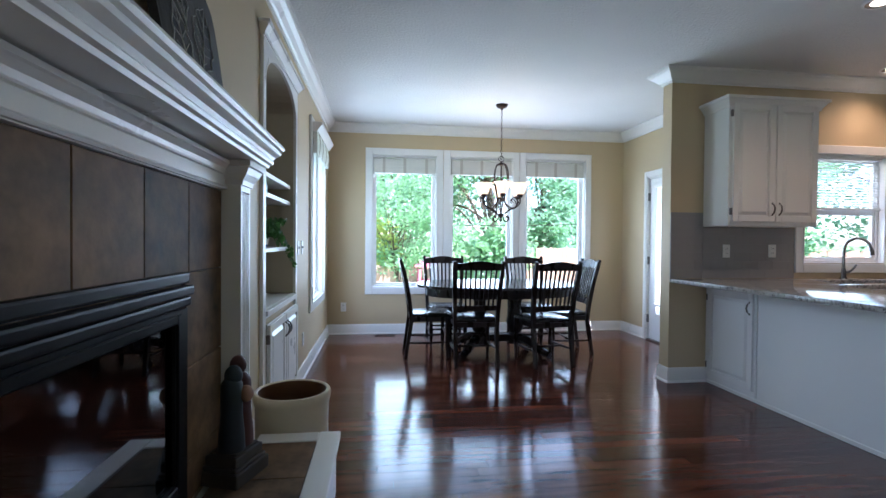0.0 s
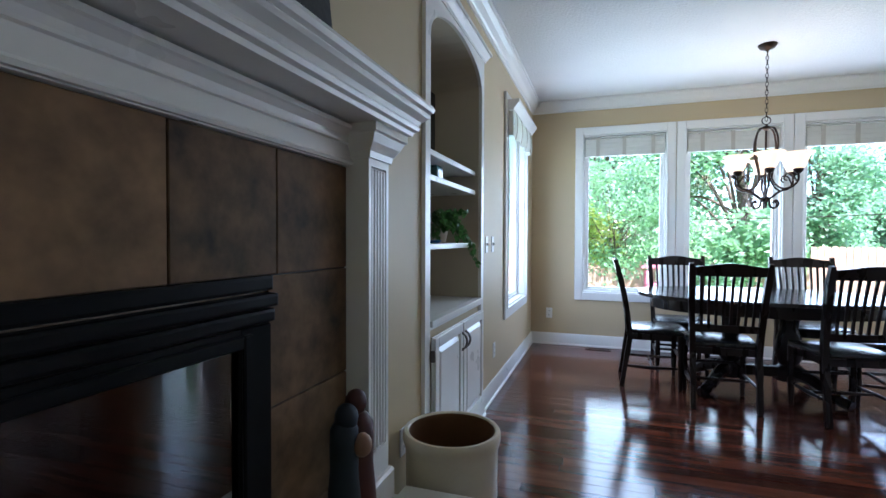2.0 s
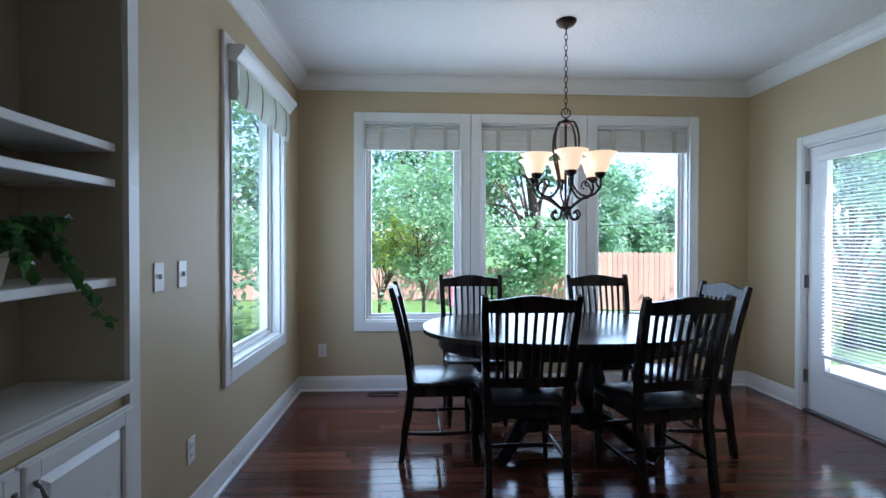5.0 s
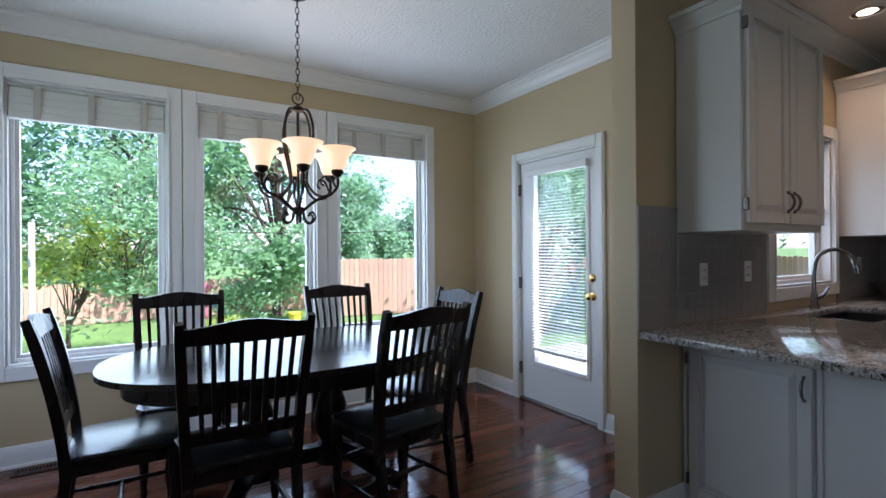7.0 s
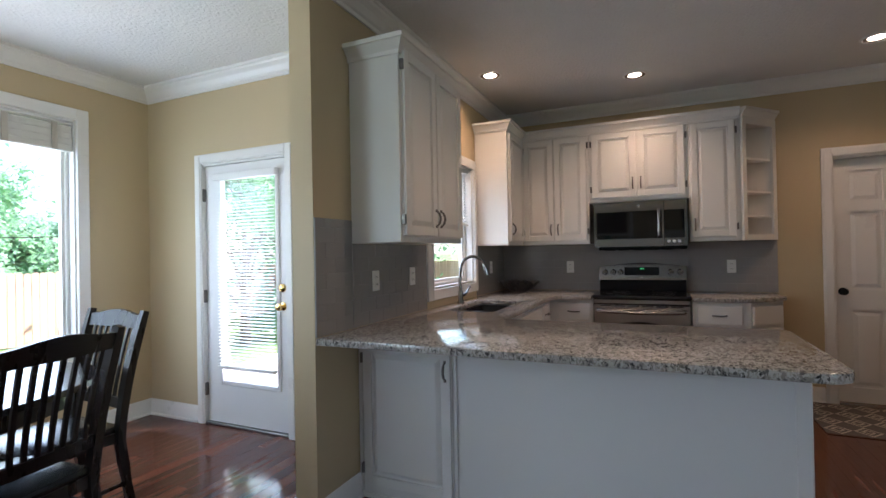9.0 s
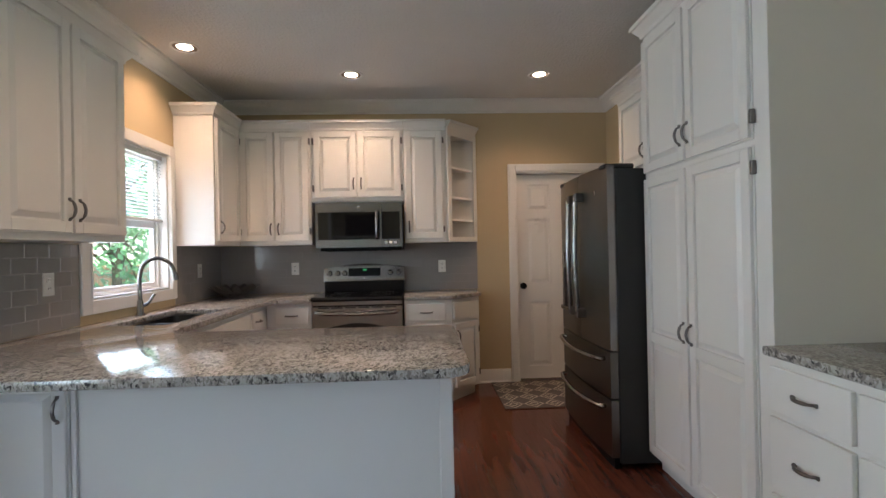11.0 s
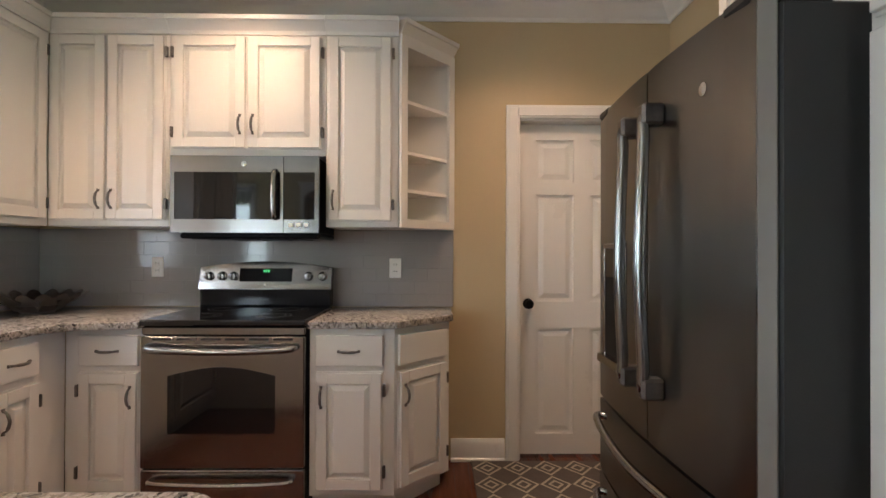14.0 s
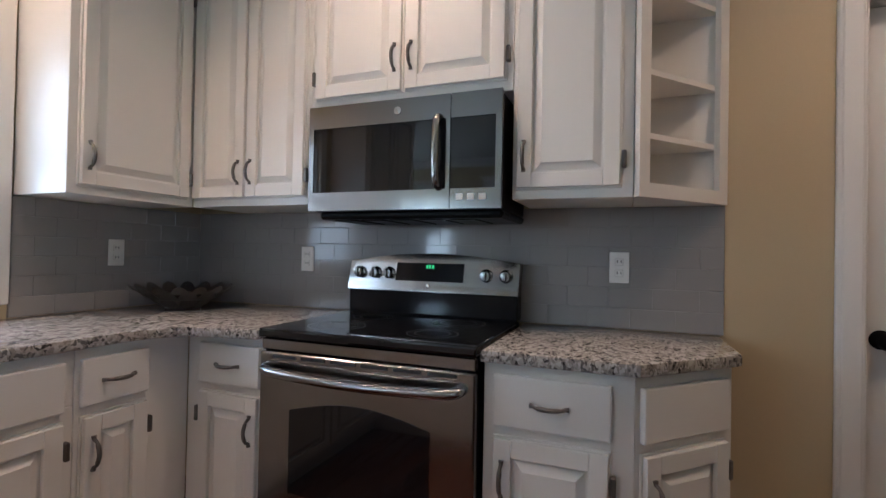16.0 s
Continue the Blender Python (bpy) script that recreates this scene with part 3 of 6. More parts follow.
def leaf(parent, x0, x1, z0, z1, y=0.0, handle=None, kind="door", splits=(), mat=None, hinge=None):
    """A raised-panel cabinet door or drawer front; its back lies at y, the room at -y."""
    bm = bmesh.new()
    f = 0.055 if kind == "door" else 0.0
    if kind == "door":
        box(bm, x0, x1, y - 0.008, y, z0, z1, bev=0.002)
        e = 0.006
        box(bm, x0 + e, x0 + f, y - 0.024, y - 0.008, z0 + e, z1 - e, bev=0.002)
        box(bm, x1 - f, x1 - e, y - 0.024, y - 0.008, z0 + e, z1 - e, bev=0.002)
        cuts = [z0] + list(splits) + [z1]
        for i, c in enumerate(cuts):
            a, b = (c + e, c + f) if i == 0 else ((c - f, c - e) if i == len(cuts) - 1 else (c - f / 2, c + f / 2))
            box(bm, x0 + f, x1 - f, y - 0.024, y - 0.008, a, b, bev=0.002)
        for i in range(len(cuts) - 1):
            lo = cuts[i] + (f if i == 0 else f / 2)
            hi = cuts[i + 1] - (f if i == len(cuts) - 2 else f / 2)
            raised(bm, x0 + f + 0.008, x1 - f - 0.008, lo + 0.008, hi - 0.008, y - 0.0081, y - 0.0235, 0.024)
    else:
        box(bm, x0, x1, y - 0.02, y, z0, z1, bev=0.006, seg=2)
    ob = mesh_ob(kind, bm, mat or CABW, parent)
    if handle:
        side, hz = handle
        if side == "c":
            pull(ob, (x0 + x1) / 2, (z0 + z1) / 2, y - 0.02, False)
        else:
            pull(ob, x0 + 0.03 if side == "l" else x1 - 0.03, hz, y - 0.024)
    if hinge:
        hx = x0 - 0.006 if hinge == "l" else x1 + 0.006
        rows = [(hx - 0.007, hx + 0.007, y - 0.024, y - 0.002, z, z + 0.055) for z in (z0 + 0.06, z1 - 0.115)]
        boxes("hinge", PEWTER, rows, ob, bev=0.003)
    return ob


def cabinet(name, m, w, d, z0, z1, label, fronts, group="", toe=0.0, cat="cabinet"):
    """A cabinet body, local x across, its face at y 0 and its back at y d, with the fronts given."""
    root = tagged(empty(name, m), label, cat, group)
    bm = bmesh.new()
    box(bm, 0, w, 0, d, z0 + toe, z1, bev=0.002)
    if toe:
        box(bm, 0.0, w, 0.06, d, 0, toe)
    mesh_ob("body", bm, CABW, root)
    for f in fronts:
        leaf(root, *f[:4], **(f[4] if len(f) > 4 else {}))
    return root


UP = "white kitchen wall cabinets"
LOW = "white kitchen base cabinets"
UB, UT = 1.367, 2.39
# left of the sink window
c = cabinet("wall_cabinet", pose(2.937, 3.654, 0), 0.821, 0.302, UB, UT, "white raised-panel wall cabinet beside the sink window", [
    (0.02, 0.408, UB + 0.03, UT - 0.02, dict(handle=("r", UB + 0.14), hinge="l")), (0.413, 0.801, UB + 0.03, UT - 0.02, dict(handle=("l", UB + 0.14)))], UP)


def cap(parent, pts, z):
    bm = bmesh.new()
    moulding(bm, CAP, pts, z)
    mesh_ob("cornice", bm, CABW, parent)


cap(c, [(0, 0.302), (0, 0), (0.821, 0), (0.821, 0.302)], UT - 0.055)
# corner, on the sink wall
c = cabinet("wall_cabinet", pose(4.88, 3.655, 0), 0.519, 0.301, UB, UT, "white raised-panel corner wall cabinet by the window", [
    (0.03, 0.485, UB + 0.03, UT - 0.02, dict(handle=("l", UB + 0.14), hinge="r"))], UP)
cap(c, [(0, 0.301), (0, 0), (0.519, 0)], UT - 0.012)
# on the range wall: local x runs along -y
c = cabinet("wall_cabinet", pose(5.40, 3.654, 0, 0, 0, -90), 0.63, 0.316, UB, UT, "white two-door wall cabinet on the range wall", [
    (0.012, 0.308, UB + 0.03, UT - 0.02, dict(handle=("r", UB + 0.14))), (0.313, 0.612, UB + 0.03, UT - 0.02, dict(handle=("l", UB + 0.14), hinge="r"))], UP)
cap(c, [(0, 0), (0.63, 0)], UT - 0.012)
c = cabinet("wall_cabinet", pose(5.40, 3.022, 0, 0, 0, -90), 0.818, 0.316, 1.74, UT, "white two-door wall cabinet above the microwave", [
    (0.022, 0.405, 1.775, UT - 0.02, dict(handle=("r", 1.90), hinge="l")), (0.412, 0.796, 1.775, UT - 0.02, dict(handle=("l", 1.90), hinge="r"))], UP)
cap(c, [(0, 0), (0.818, 0)], UT - 0.012)
c = cabinet("wall_cabinet", pose(5.40, 2.202, 0, 0, 0, -90), 0.382, 0.316, UB, UT, "white one-door wall cabinet beside the microwave", [
    (0.012, 0.348, UB + 0.03, UT - 0.02, dict(handle=("l", UB + 0.14), hinge="r"))], UP)
cap(c, [(0, 0), (0.382, 0)], UT - 0.012)


def end_shelf():
    """Open shelves that slope back to the wall."""
    root = tagged(empty("open_shelf_unit", pose(5.40, 1.818, 0, 0, 0, -90)), "white angled open shelf unit, empty, at the cabinets' end", "shelf")
    W, D = 0.29, 0.316
    s = math.hypot(W, D)
    ux, uy = W / s, D / s
    bm = bmesh.new()
    tri = [(0.0, 0.0), (W, D), (0.0, D)]
    for z, t in ((UB, 0.035), (1.557, 0.018), (1.762, 0.018), (2.037, 0.018), (UT - 0.05, 0.05)):
        prism(bm, tri, lambda u, v, w: (u, v, w), z, z + t)
    box(bm, 0, 0.012, 0.012, D, UB + 0.03, UT)
    box(bm, 0.012, W - 0.012, D - 0.008, D, UB + 0.03, UT)
    mesh_ob("shelf", bm, CABW, root)

    def face(bm):
        put = lambda u, v, w: (ux * u + uy * w, uy * u - ux * w, v)
        for a, b in ((0, 0.045), (s - 0.045, s)):
            prism(bm, [(a, UB), (b, UB), (b, UT), (a, UT)], put, 0, 0.02)
        prism(bm, [(0.045, UB), (s - 0.045, UB), (s - 0.045, UB + 0.045), (0.045, UB + 0.045)], put, 0, 0.02)
        prism(bm, [(0.045, UT - 0.06), (s - 0.045, UT - 0.06), (s - 0.045, UT), (0.045, UT)], put, 0, 0.02)
    one("face_frame", CABW, face, root)
    cap(root, [(0, 0), (W, D)], UT - 0.012)
    pins = [(0.013 + 0.0, 0.016, 0.1 + a, 0.106 + a, z, z + 0.006) for z in (1.45, 1.50, 1.65, 1.70, 1.88, 1.94, 2.15, 2.2) for a in (0.02, 0.15)]
    boxes("pin_hole", DKSLOT, pins, root)


end_shelf()

# base cabinets
BT = 0.876
c = cabinet("base_cabinet", pose(5.13, 3.349, 0, 0, 0, -90), 0.367, 0.58, 0, BT, "white base cabinet with a drawer beside the range", [
    (0.07, 0.345, 0.70, 0.845, dict(kind="drawer", handle=("c", 0))), (0.07, 0.345, 0.12, 0.675, dict(handle=("r", 0.56), hinge="l"))], LOW, 0.09)
c = cabinet("base_cabinet", pose(5.13, 2.212, 0, 0, 0, -90), 0.40, 0.58, 0, BT, "white base cabinet with one drawer by the range", [
    (0.03, 0.345, 0.70, 0.845, dict(kind="drawer", handle=("c", 0))), (0.03, 0.345, 0.12, 0.675, dict(handle=("l", 0.56), hinge="r"))], LOW, 0.09)


def end_base():
    root = tagged(empty("base_cabinet", pose(5.13, 1.811, 0, 0, 0, -90)), "white angled end base cabinet with a door", "cabinet", LOW)
    W, D0 = 0.26, 0.26
    bm = bmesh.new()
    prism(bm, [(0, 0), (W, D0), (W, 0.58), (0, 0.58)], lambda u, v, w: (u, v, w), 0.09, BT)
    prism(bm, [(0, 0.06), (W - 0.045, D0 + 0.04), (W - 0.045, 0.58), (0, 0.58)], lambda u, v, w: (u, v, w), 0.0, 0.09)
    mesh_ob("body", bm, CABW, root)
    for zz in ((0.70, 0.845, "drawer"), (0.12, 0.675, "door")):
        ob = leaf(root, 0.014, 0.335, zz[0], zz[1], kind=zz[2], handle=("l", 0.56) if zz[2] == "door" else None, hinge="r" if zz[2] == "door" else None)
        ob.matrix_basis = pose(0, 0, 0, 0, 0, 45)


end_base()
# under the sink window, facing -y
c = cabinet("base_cabinet", pose(3.50, 3.35, 0), 1.235, 0.60, 0, 0.712, "white sink base cabinet with two doors", [
    (0.03, 1.205, 0.70, 0.845, dict(kind="drawer")), (0.03, 0.615, 0.12, 0.675, dict(handle=("r", 0.56))), (0.625, 1.205, 0.12, 0.675, dict(handle=("l", 0.56), hinge="r"))], LOW, 0.09)
boxes("top_rail", CABW, [(0.0, 1.235, 0.0, 0.09, 0.7125, BT), (0.0, 0.26, 0.09, 0.60, 0.7125, BT), (1.08, 1.235, 0.09, 0.60, 0.7125, BT)], c, bev=0.002)
c = cabinet("base_cabinet", pose(4.737, 3.35, 0), 0.393, 0.60, 0, BT, "white corner base cabinet with a drawer", [
    (0.013, 0.225, 0.70, 0.845, dict(kind="drawer", handle=("c", 0))), (0.013, 0.225, 0.12, 0.675, dict(handle=("l", 0.56), hinge="r"))], LOW, 0.09)


def peninsula():
    root = tagged(empty("peninsula_cabinet", pose(2.99, 3.955, 0, 0, 0, -90)), "white panelled kitchen peninsula with a corner door", "cabinet")
    boxes("body", PANEL, [(0.0, 2.005, 0.0, 0.505, 0.0, BT)], root, bev=0.003)
    boxes("corner_post", PANEL, [(1.955, 2.009, -0.006, 0.05, 0.0, BT)], root, bev=0.004)
    boxes("stile", PANEL, [(0.0, 0.022, -0.012, -0.0005, 0.03, 0.873), (0.557, 0.575, -0.012, -0.0005, 0.03, 0.873)], root, bev=0.003)
    boxes("base_strip", TRIM, [(0.0, 2.0, -0.01, -0.0005, 0.0, 0.03)], root, bev=0.003)
    leaf(root, 0.03, 0.55, 0.075, 0.84, handle=("r", 0.72), hinge="l", mat=PANEL)


peninsula()


def slab(name, outline, z0, z1, label, hole=None, round_at=()):
    bm = bmesh.new()
    loops = [outline] + ([hole] if hole else [])
    edges = []
    for lp in loops:
        vs = [bm.verts.new((x, y, z1)) for x, y in lp]
        edges += [bm.edges.new((vs[i], vs[(i + 1) % len(vs)])) for i in range(len(vs))]
    bmesh.ops.triangle_fill(bm, edges=edges, use_beauty=True)
    r = bmesh.ops.extrude_face_region(bm, geom=bm.faces[:])
    bmesh.ops.translate(bm, verts=[g for g in r["geom"] if isinstance(g, bmesh.types.BMVert)], vec=(0, 0, z0 - z1))
    bmesh.ops.recalc_face_normals(bm, faces=bm.faces[:])
    rim = [e for e in bm.edges if len(e.link_faces) == 2 and abs(e.verts[0].co.z - e.verts[1].co.z) < 1e-5 and abs(e.link_faces[0].normal.dot(e.link_faces[1].normal)) < 0.2]
    bmesh.ops.bevel(bm, geom=rim, offset=0.008, segments=2, affect="EDGES", profile=0.6)
    return tagged(mesh_ob(name, bm, GRANITE, None, True), label, "countertop")


def arc(cx, cy, r, a0, a1, n=8):
    return [(cx + r * math.cos(radians(a0 + (a1 - a0) * i / n)), cy + r * math.sin(radians(a0 + (a1 - a0) * i / n))) for i in range(n + 1)]


CT0, CT1 = 0.877, 0.912
SINK = arc(3.84, 3.50, 0.04, 180, 270, 4) + arc(4.50, 3.50, 0.04, 270, 360, 4) + arc(4.50, 3.76, 0.04, 0, 90, 4) + arc(3.84, 3.76, 0.04, 90, 180, 4)
slab("granite_countertop", [(2.63, 3.955)] + arc(2.73, 2.00, 0.10, 180, 270, 6) + arc(3.48, 1.95, 0.05, 270, 360, 4) + arc(3.63, 3.22, 0.10, 180, 90, 4) + arc(4.85, 3.07, 0.25, 90, 45, 4) + [(5.085, 2.99), (5.715, 2.99), (5.715, 3.955)], CT0, CT1, "speckled grey granite countertop around sink and peninsula", SINK)
slab("granite_countertop", [(5.095, 2.214), (5.095, 1.80), (5.365, 1.53), (5.715, 1.53), (5.715, 2.214)], CT0, CT1, "speckled grey granite countertop beside the range")


def sink():
    root = tagged(empty("kitchen_sink", pose(0, 0, 0)), "steel double-bowl sink set under the granite", "sink")
    bm = bmesh.new()
    for x0, x1 in ((3.81, 4.155), (4.175, 4.53)):
        r = arc(x0 + 0.05, 3.52, 0.05, 180, 270, 4) + arc(x1 - 0.05, 3.52, 0.05, 270, 360, 4) + arc(x1 - 0.05, 3.74, 0.05, 0, 90, 4) + arc(x0 + 0.05, 3.74, 0.05, 90, 180, 4)
        top = [bm.verts.new((x, y, CT0 - 0.002)) for x, y in r]
        cx, cy = (x0 + x1) / 2, 3.63
        bot = [bm.verts.new((cx + (x - cx) * 0.93, cy + (y - cy) * 0.93, 0.72)) for x, y in r]
        for i in range(len(r)):
            bm.faces.new((top[i], top[(i + 1) % len(r)], bot[(i + 1) % len(r)], bot[i]))
        bm.faces.new(bot)
    bmesh.ops.solidify(bm, geom=bm.faces[:], thickness=0.002)
    box(bm, 4.152, 4.178, 3.472, 3.79, 0.75, 0.872, bev=0.004)
    mesh_ob("bowl", bm, STEELD, root, smooth=True)


sink()


def faucet():
    root = tagged(empty("gooseneck_faucet", pose(4.25, 3.865, CT1, 0, 0, -35)), "brushed steel gooseneck faucet with a side lever", "faucet")
    def neck(bm):
        lathe(bm, [(0.028, 0), (0.028, 0.008), (0.02, 0.02), (0.018, 0.09), (0.014, 0.1)], n=16)
        tube(bm, curve_pts([(0, 0, 0.09), (0, 0, 0.24), (0.02, -0.02, 0.33), (0.08, -0.06, 0.365), (0.14, -0.10, 0.33), (0.16, -0.12, 0.26)], 8), 0.0125, 10)
        tube(bm, [(0.158, -0.118, 0.27), (0.165, -0.125, 0.22)], 0.016, 10)
    one("spout", STEEL, neck, root, True)
    one("lever", STEEL, lambda bm: tube(bm, curve_pts([(0.015, 0, 0.06), (0.05, 0.0, 0.075), (0.09, 0.0, 0.13)], 5), [0.011] * 5 + [0.008] * 6, 8), root, True)


faucet()


def flower_bowl():
    root = tagged(empty("petal_bowl", pose(5.41, 3.71, CT1)), "grey metal bowl made of overlapping petals on the counter", "bowl")
    bm = bmesh.new()
    lathe(bm, [(0.001, 0.0), (0.07, 0.0), (0.075, 0.006), (0.06, 0.008), (0.001, 0.008)], n=20)
    for ring, (rr, zz, n, size) in enumerate(((0.10, 0.03, 9, 0.05), (0.145, 0.06, 13, 0.05), (0.18, 0.085, 16, 0.045))):
        for k in range(n):
            a = 2 * math.pi * (k + 0.5 * ring) / n
            m = Matrix.Translation((rr * math.cos(a), rr * math.sin(a), zz)) @ Matrix.Rotation(a, 4, "Z") @ Matrix.Rotation(radians(-38 + 6 * ring), 4, "Y")
            vs = []
            for q in range(10):
                b = 2 * math.pi * q / 10
                vs.append(bm.verts.new(m @ Vector((size * math.cos(b), size * 0.72 * math.sin(b), 0.006 * math.cos(2 * b)))))
            bm.faces.new(vs)
    bmesh.ops.solidify(bm, geom=bm.faces[:], thickness=0.003)
    mesh_ob("petals", bm, PETAL, root, smooth=True)


flower_bowl()


def microwave():
    root = tagged(empty("microwave_oven", pose(5.325, 2.978, 1.333, 0, 0, -90)), "stainless over-the-range microwave with a dark window", "microwave")
    W, Z = 0.756, 0.394
    boxes("body", MATTE, [(0.004, W - 0.004, 0.02, 0.395, 0.0, Z - 0.002)], root, bev=0.004)
    one("vent_underside", MATTE, lambda bm: (box(bm, 0.03, W + 0.0, 0.03, 0.38, -0.03, 0.0, bev=0.01), [box(bm, 0.08 + 0.12 * k, 0.17 + 0.12 * k, 0.06, 0.3, -0.034, -0.03) for k in range(5)]), root)
    boxes("door_face", STEEL, [(0.0, 0.575, 0.0, 0.02, 0.0, 0.068), (0.0, 0.575, 0.0, 0.02, 0.31, Z), (0.0, 0.02, 0.0, 0.02, 0.068, 0.31), (0.56, 0.575, 0.0, 0.02, 0.068, 0.31)], root)
    boxes("window", OVENGLASS, [(0.02, 0.56, 0.003, 0.02, 0.068, 0.31)], root)
    boxes("control_face", STEEL, [(0.578, W, 0.0, 0.02, 0.0, 0.068), (0.578, W, 0.0, 0.02, 0.31, Z), (0.735, W, 0.0, 0.02, 0.068, 0.31)], root)
    boxes("keypad", OVENGLASS, [(0.578, 0.735, 0.003, 0.02, 0.068, 0.31)], root)
    boxes("button", PLAST, [(0.60 + 0.04 * k, 0.625 + 0.04 * k, -0.004, 0.0, 0.028, 0.05) for k in range(3)], root, bev=0.002)
    one("badge", CHROME, lambda bm: lathe(bm, [(0.014, 0.0), (0.014, -0.003), (0.002, -0.004)], (0.375, 0, 0.352), 20, "y"), root, True)
    one("handle", STEEL, lambda bm: tube(bm, curve_pts([(0.535, 0.002, 0.075), (0.535, -0.02, 0.085), (0.535, -0.032, 0.12), (0.535, -0.036, 0.19), (0.535, -0.032, 0.27), (0.535, -0.02, 0.305), (0.535, 0.002, 0.315)], 5), 0.014, 10), root, True)


microwave()


def kitchen_range():
    root = tagged(empty("electric_range", pose(5.075, 2.977, 0, 0, 0, -90)), "stainless electric range with a black glass cooktop", "stove")
    W = 0.757
    boxes("body", MATTE, [(0.003, W - 0.003, 0.035, 0.63, 0.03, 0.895)], root)
    one("cooktop", OVENGLASS, lambda bm: box(bm, 0.0, W, 0.0, 0.57, 0.893, 0.922, bev=0.007, seg=2), root)
    def rings(bm):
        for cx, cy, r in ((0.2, 0.16, 0.1), (0.56, 0.16, 0.085), (0.2, 0.42, 0.08), (0.56, 0.42, 0.1)):
            for k in (1.0, 0.7):
                p = [(cx + r * k * math.cos(a), cy + r * k * math.sin(a)) for a in (2 * math.pi * i / 32 for i in range(32))]
                q = [(cx + (r * k - 0.003) * math.cos(a), cy + (r * k - 0.003) * math.sin(a)) for a in (2 * math.pi * i / 32 for i in range(32))]
                a = [bm.verts.new((x, y, 0.9225)) for x, y in p]
                b = [bm.verts.new((x, y, 0.9225)) for x, y in q]
                for i in range(32):
                    bm.faces.new((a[i], a[(i + 1) % 32], b[(i + 1) % 32], b[i]))
    one("burner_ring", GREYM, rings, root)
    one("backguard_base", BLACK, lambda bm: box(bm, 0.006, W - 0.006, 0.545, 0.63, 0.92, 1.06, bev=0.01, seg=2), root)

    def back(bm):
        top = [(W * i / 16, 1.145 + 0.035 * math.sin(math.pi * i / 16)) for i in range(17)]
        prism(bm, [(0, 1.02), (W, 1.02)] + top[::-1], lambda u, v, w: (u, 0.535 + w + (v - 1.02) * 0.25, v), 0.0, 0.06, bev=0.008)
    one("backguard", STEEL, back, root, True)
    yb = lambda z: 0.535 + (z - 1.02) * 0.25
    one("display", BLACK, lambda bm: prism(bm, [(0.23, 1.065), (0.53, 1.065), (0.53, 1.14), (0.23, 1.14)], lambda u, v, w: (u, yb(v) - w, v), -0.003, 0.004, bev=0.002), root)
    one("clock_digits", GREENLED, lambda bm: [prism(bm, [(x, 1.118), (x + 0.008, 1.118), (x + 0.008, 1.132), (x, 1.132)], lambda u, v, w: (u, yb(v) - w, v), 0.004, 0.0055) for x in (0.366, 0.378, 0.392)], root)
    for x in (0.055, 0.13, 0.195, 0.625, 0.705):
        one("knob", STEEL, lambda bm: (lathe(bm, [(0.027, 0.004), (0.027, -0.004), (0.021, -0.008), (0.019, -0.026), (0.002, -0.027)], (x, yb(1.095), 1.095), 18, "y"), box(bm, x - 0.005, x + 0.005, yb(1.095) - 0.036, yb(1.095) - 0.024, 1.077, 1.113, bev=0.002)), root, True)
    one("badge", CHROME, lambda bm: lathe(bm, [(0.009, 0.0), (0.009, -0.004), (0.002, -0.005)], (0.38, yb(1.045), 1.045), 16, "y"), root, True)
    # oven door
    bm = bmesh.new()
    box(bm, 0.004, W - 0.004, 0.005, 0.035, 0.24, 0.845, bev=0.005)
    box(bm, 0.004, W - 0.004, 0.012, 0.035, 0.85, 0.888, bev=0.004)
    door = mesh_ob("oven_door", bm, STEEL, root)
    boxes("vent_slot", DKSLOT, [(0.06 + 0.11 * k, 0.15 + 0.11 * k, 0.002, 0.006, 0.828, 0.838) for k in range(6)], door)
    win = [(0.13, 0.40), (0.62, 0.40), (0.62, 0.665)] + [(0.62 - 0.49 * i / 10, 0.665 + 0.04 * math.sin(math.pi * i / 10)) for i in range(1, 10)] + [(0.13, 0.665)]
    one("oven_window", OVENGLASS, lambda bm: prism(bm, win, lambda u, v, w: (u, 0.005 - w, v), -0.002, 0.003), door)
    one("oven_handle", STEEL, lambda bm: tube(bm, curve_pts([(0.04, 0.01, 0.80), (0.055, -0.03, 0.795), (0.14, -0.045, 0.79), (W / 2, -0.052, 0.785), (W - 0.14, -0.045, 0.79), (W - 0.055, -0.03, 0.795), (W - 0.04, 0.01, 0.80)], 6), 0.0155, 10), door, True)
    bm = bmesh.new()
    box(bm, 0.004, W - 0.004, 0.008, 0.035, 0.06, 0.232, bev=0.005)
    dr = mesh_ob("storage_drawer", bm, STEEL, root)
    one("drawer_handle", STEEL, lambda bm: tube(bm, curve_pts([(0.06, 0.01, 0.19), (0.09, -0.03, 0.187), (W / 2, -0.04, 0.182), (W - 0.09, -0.03, 0.187), (W - 0.06, 0.01, 0.19)], 6), 0.013, 10), dr, True)


kitchen_range()


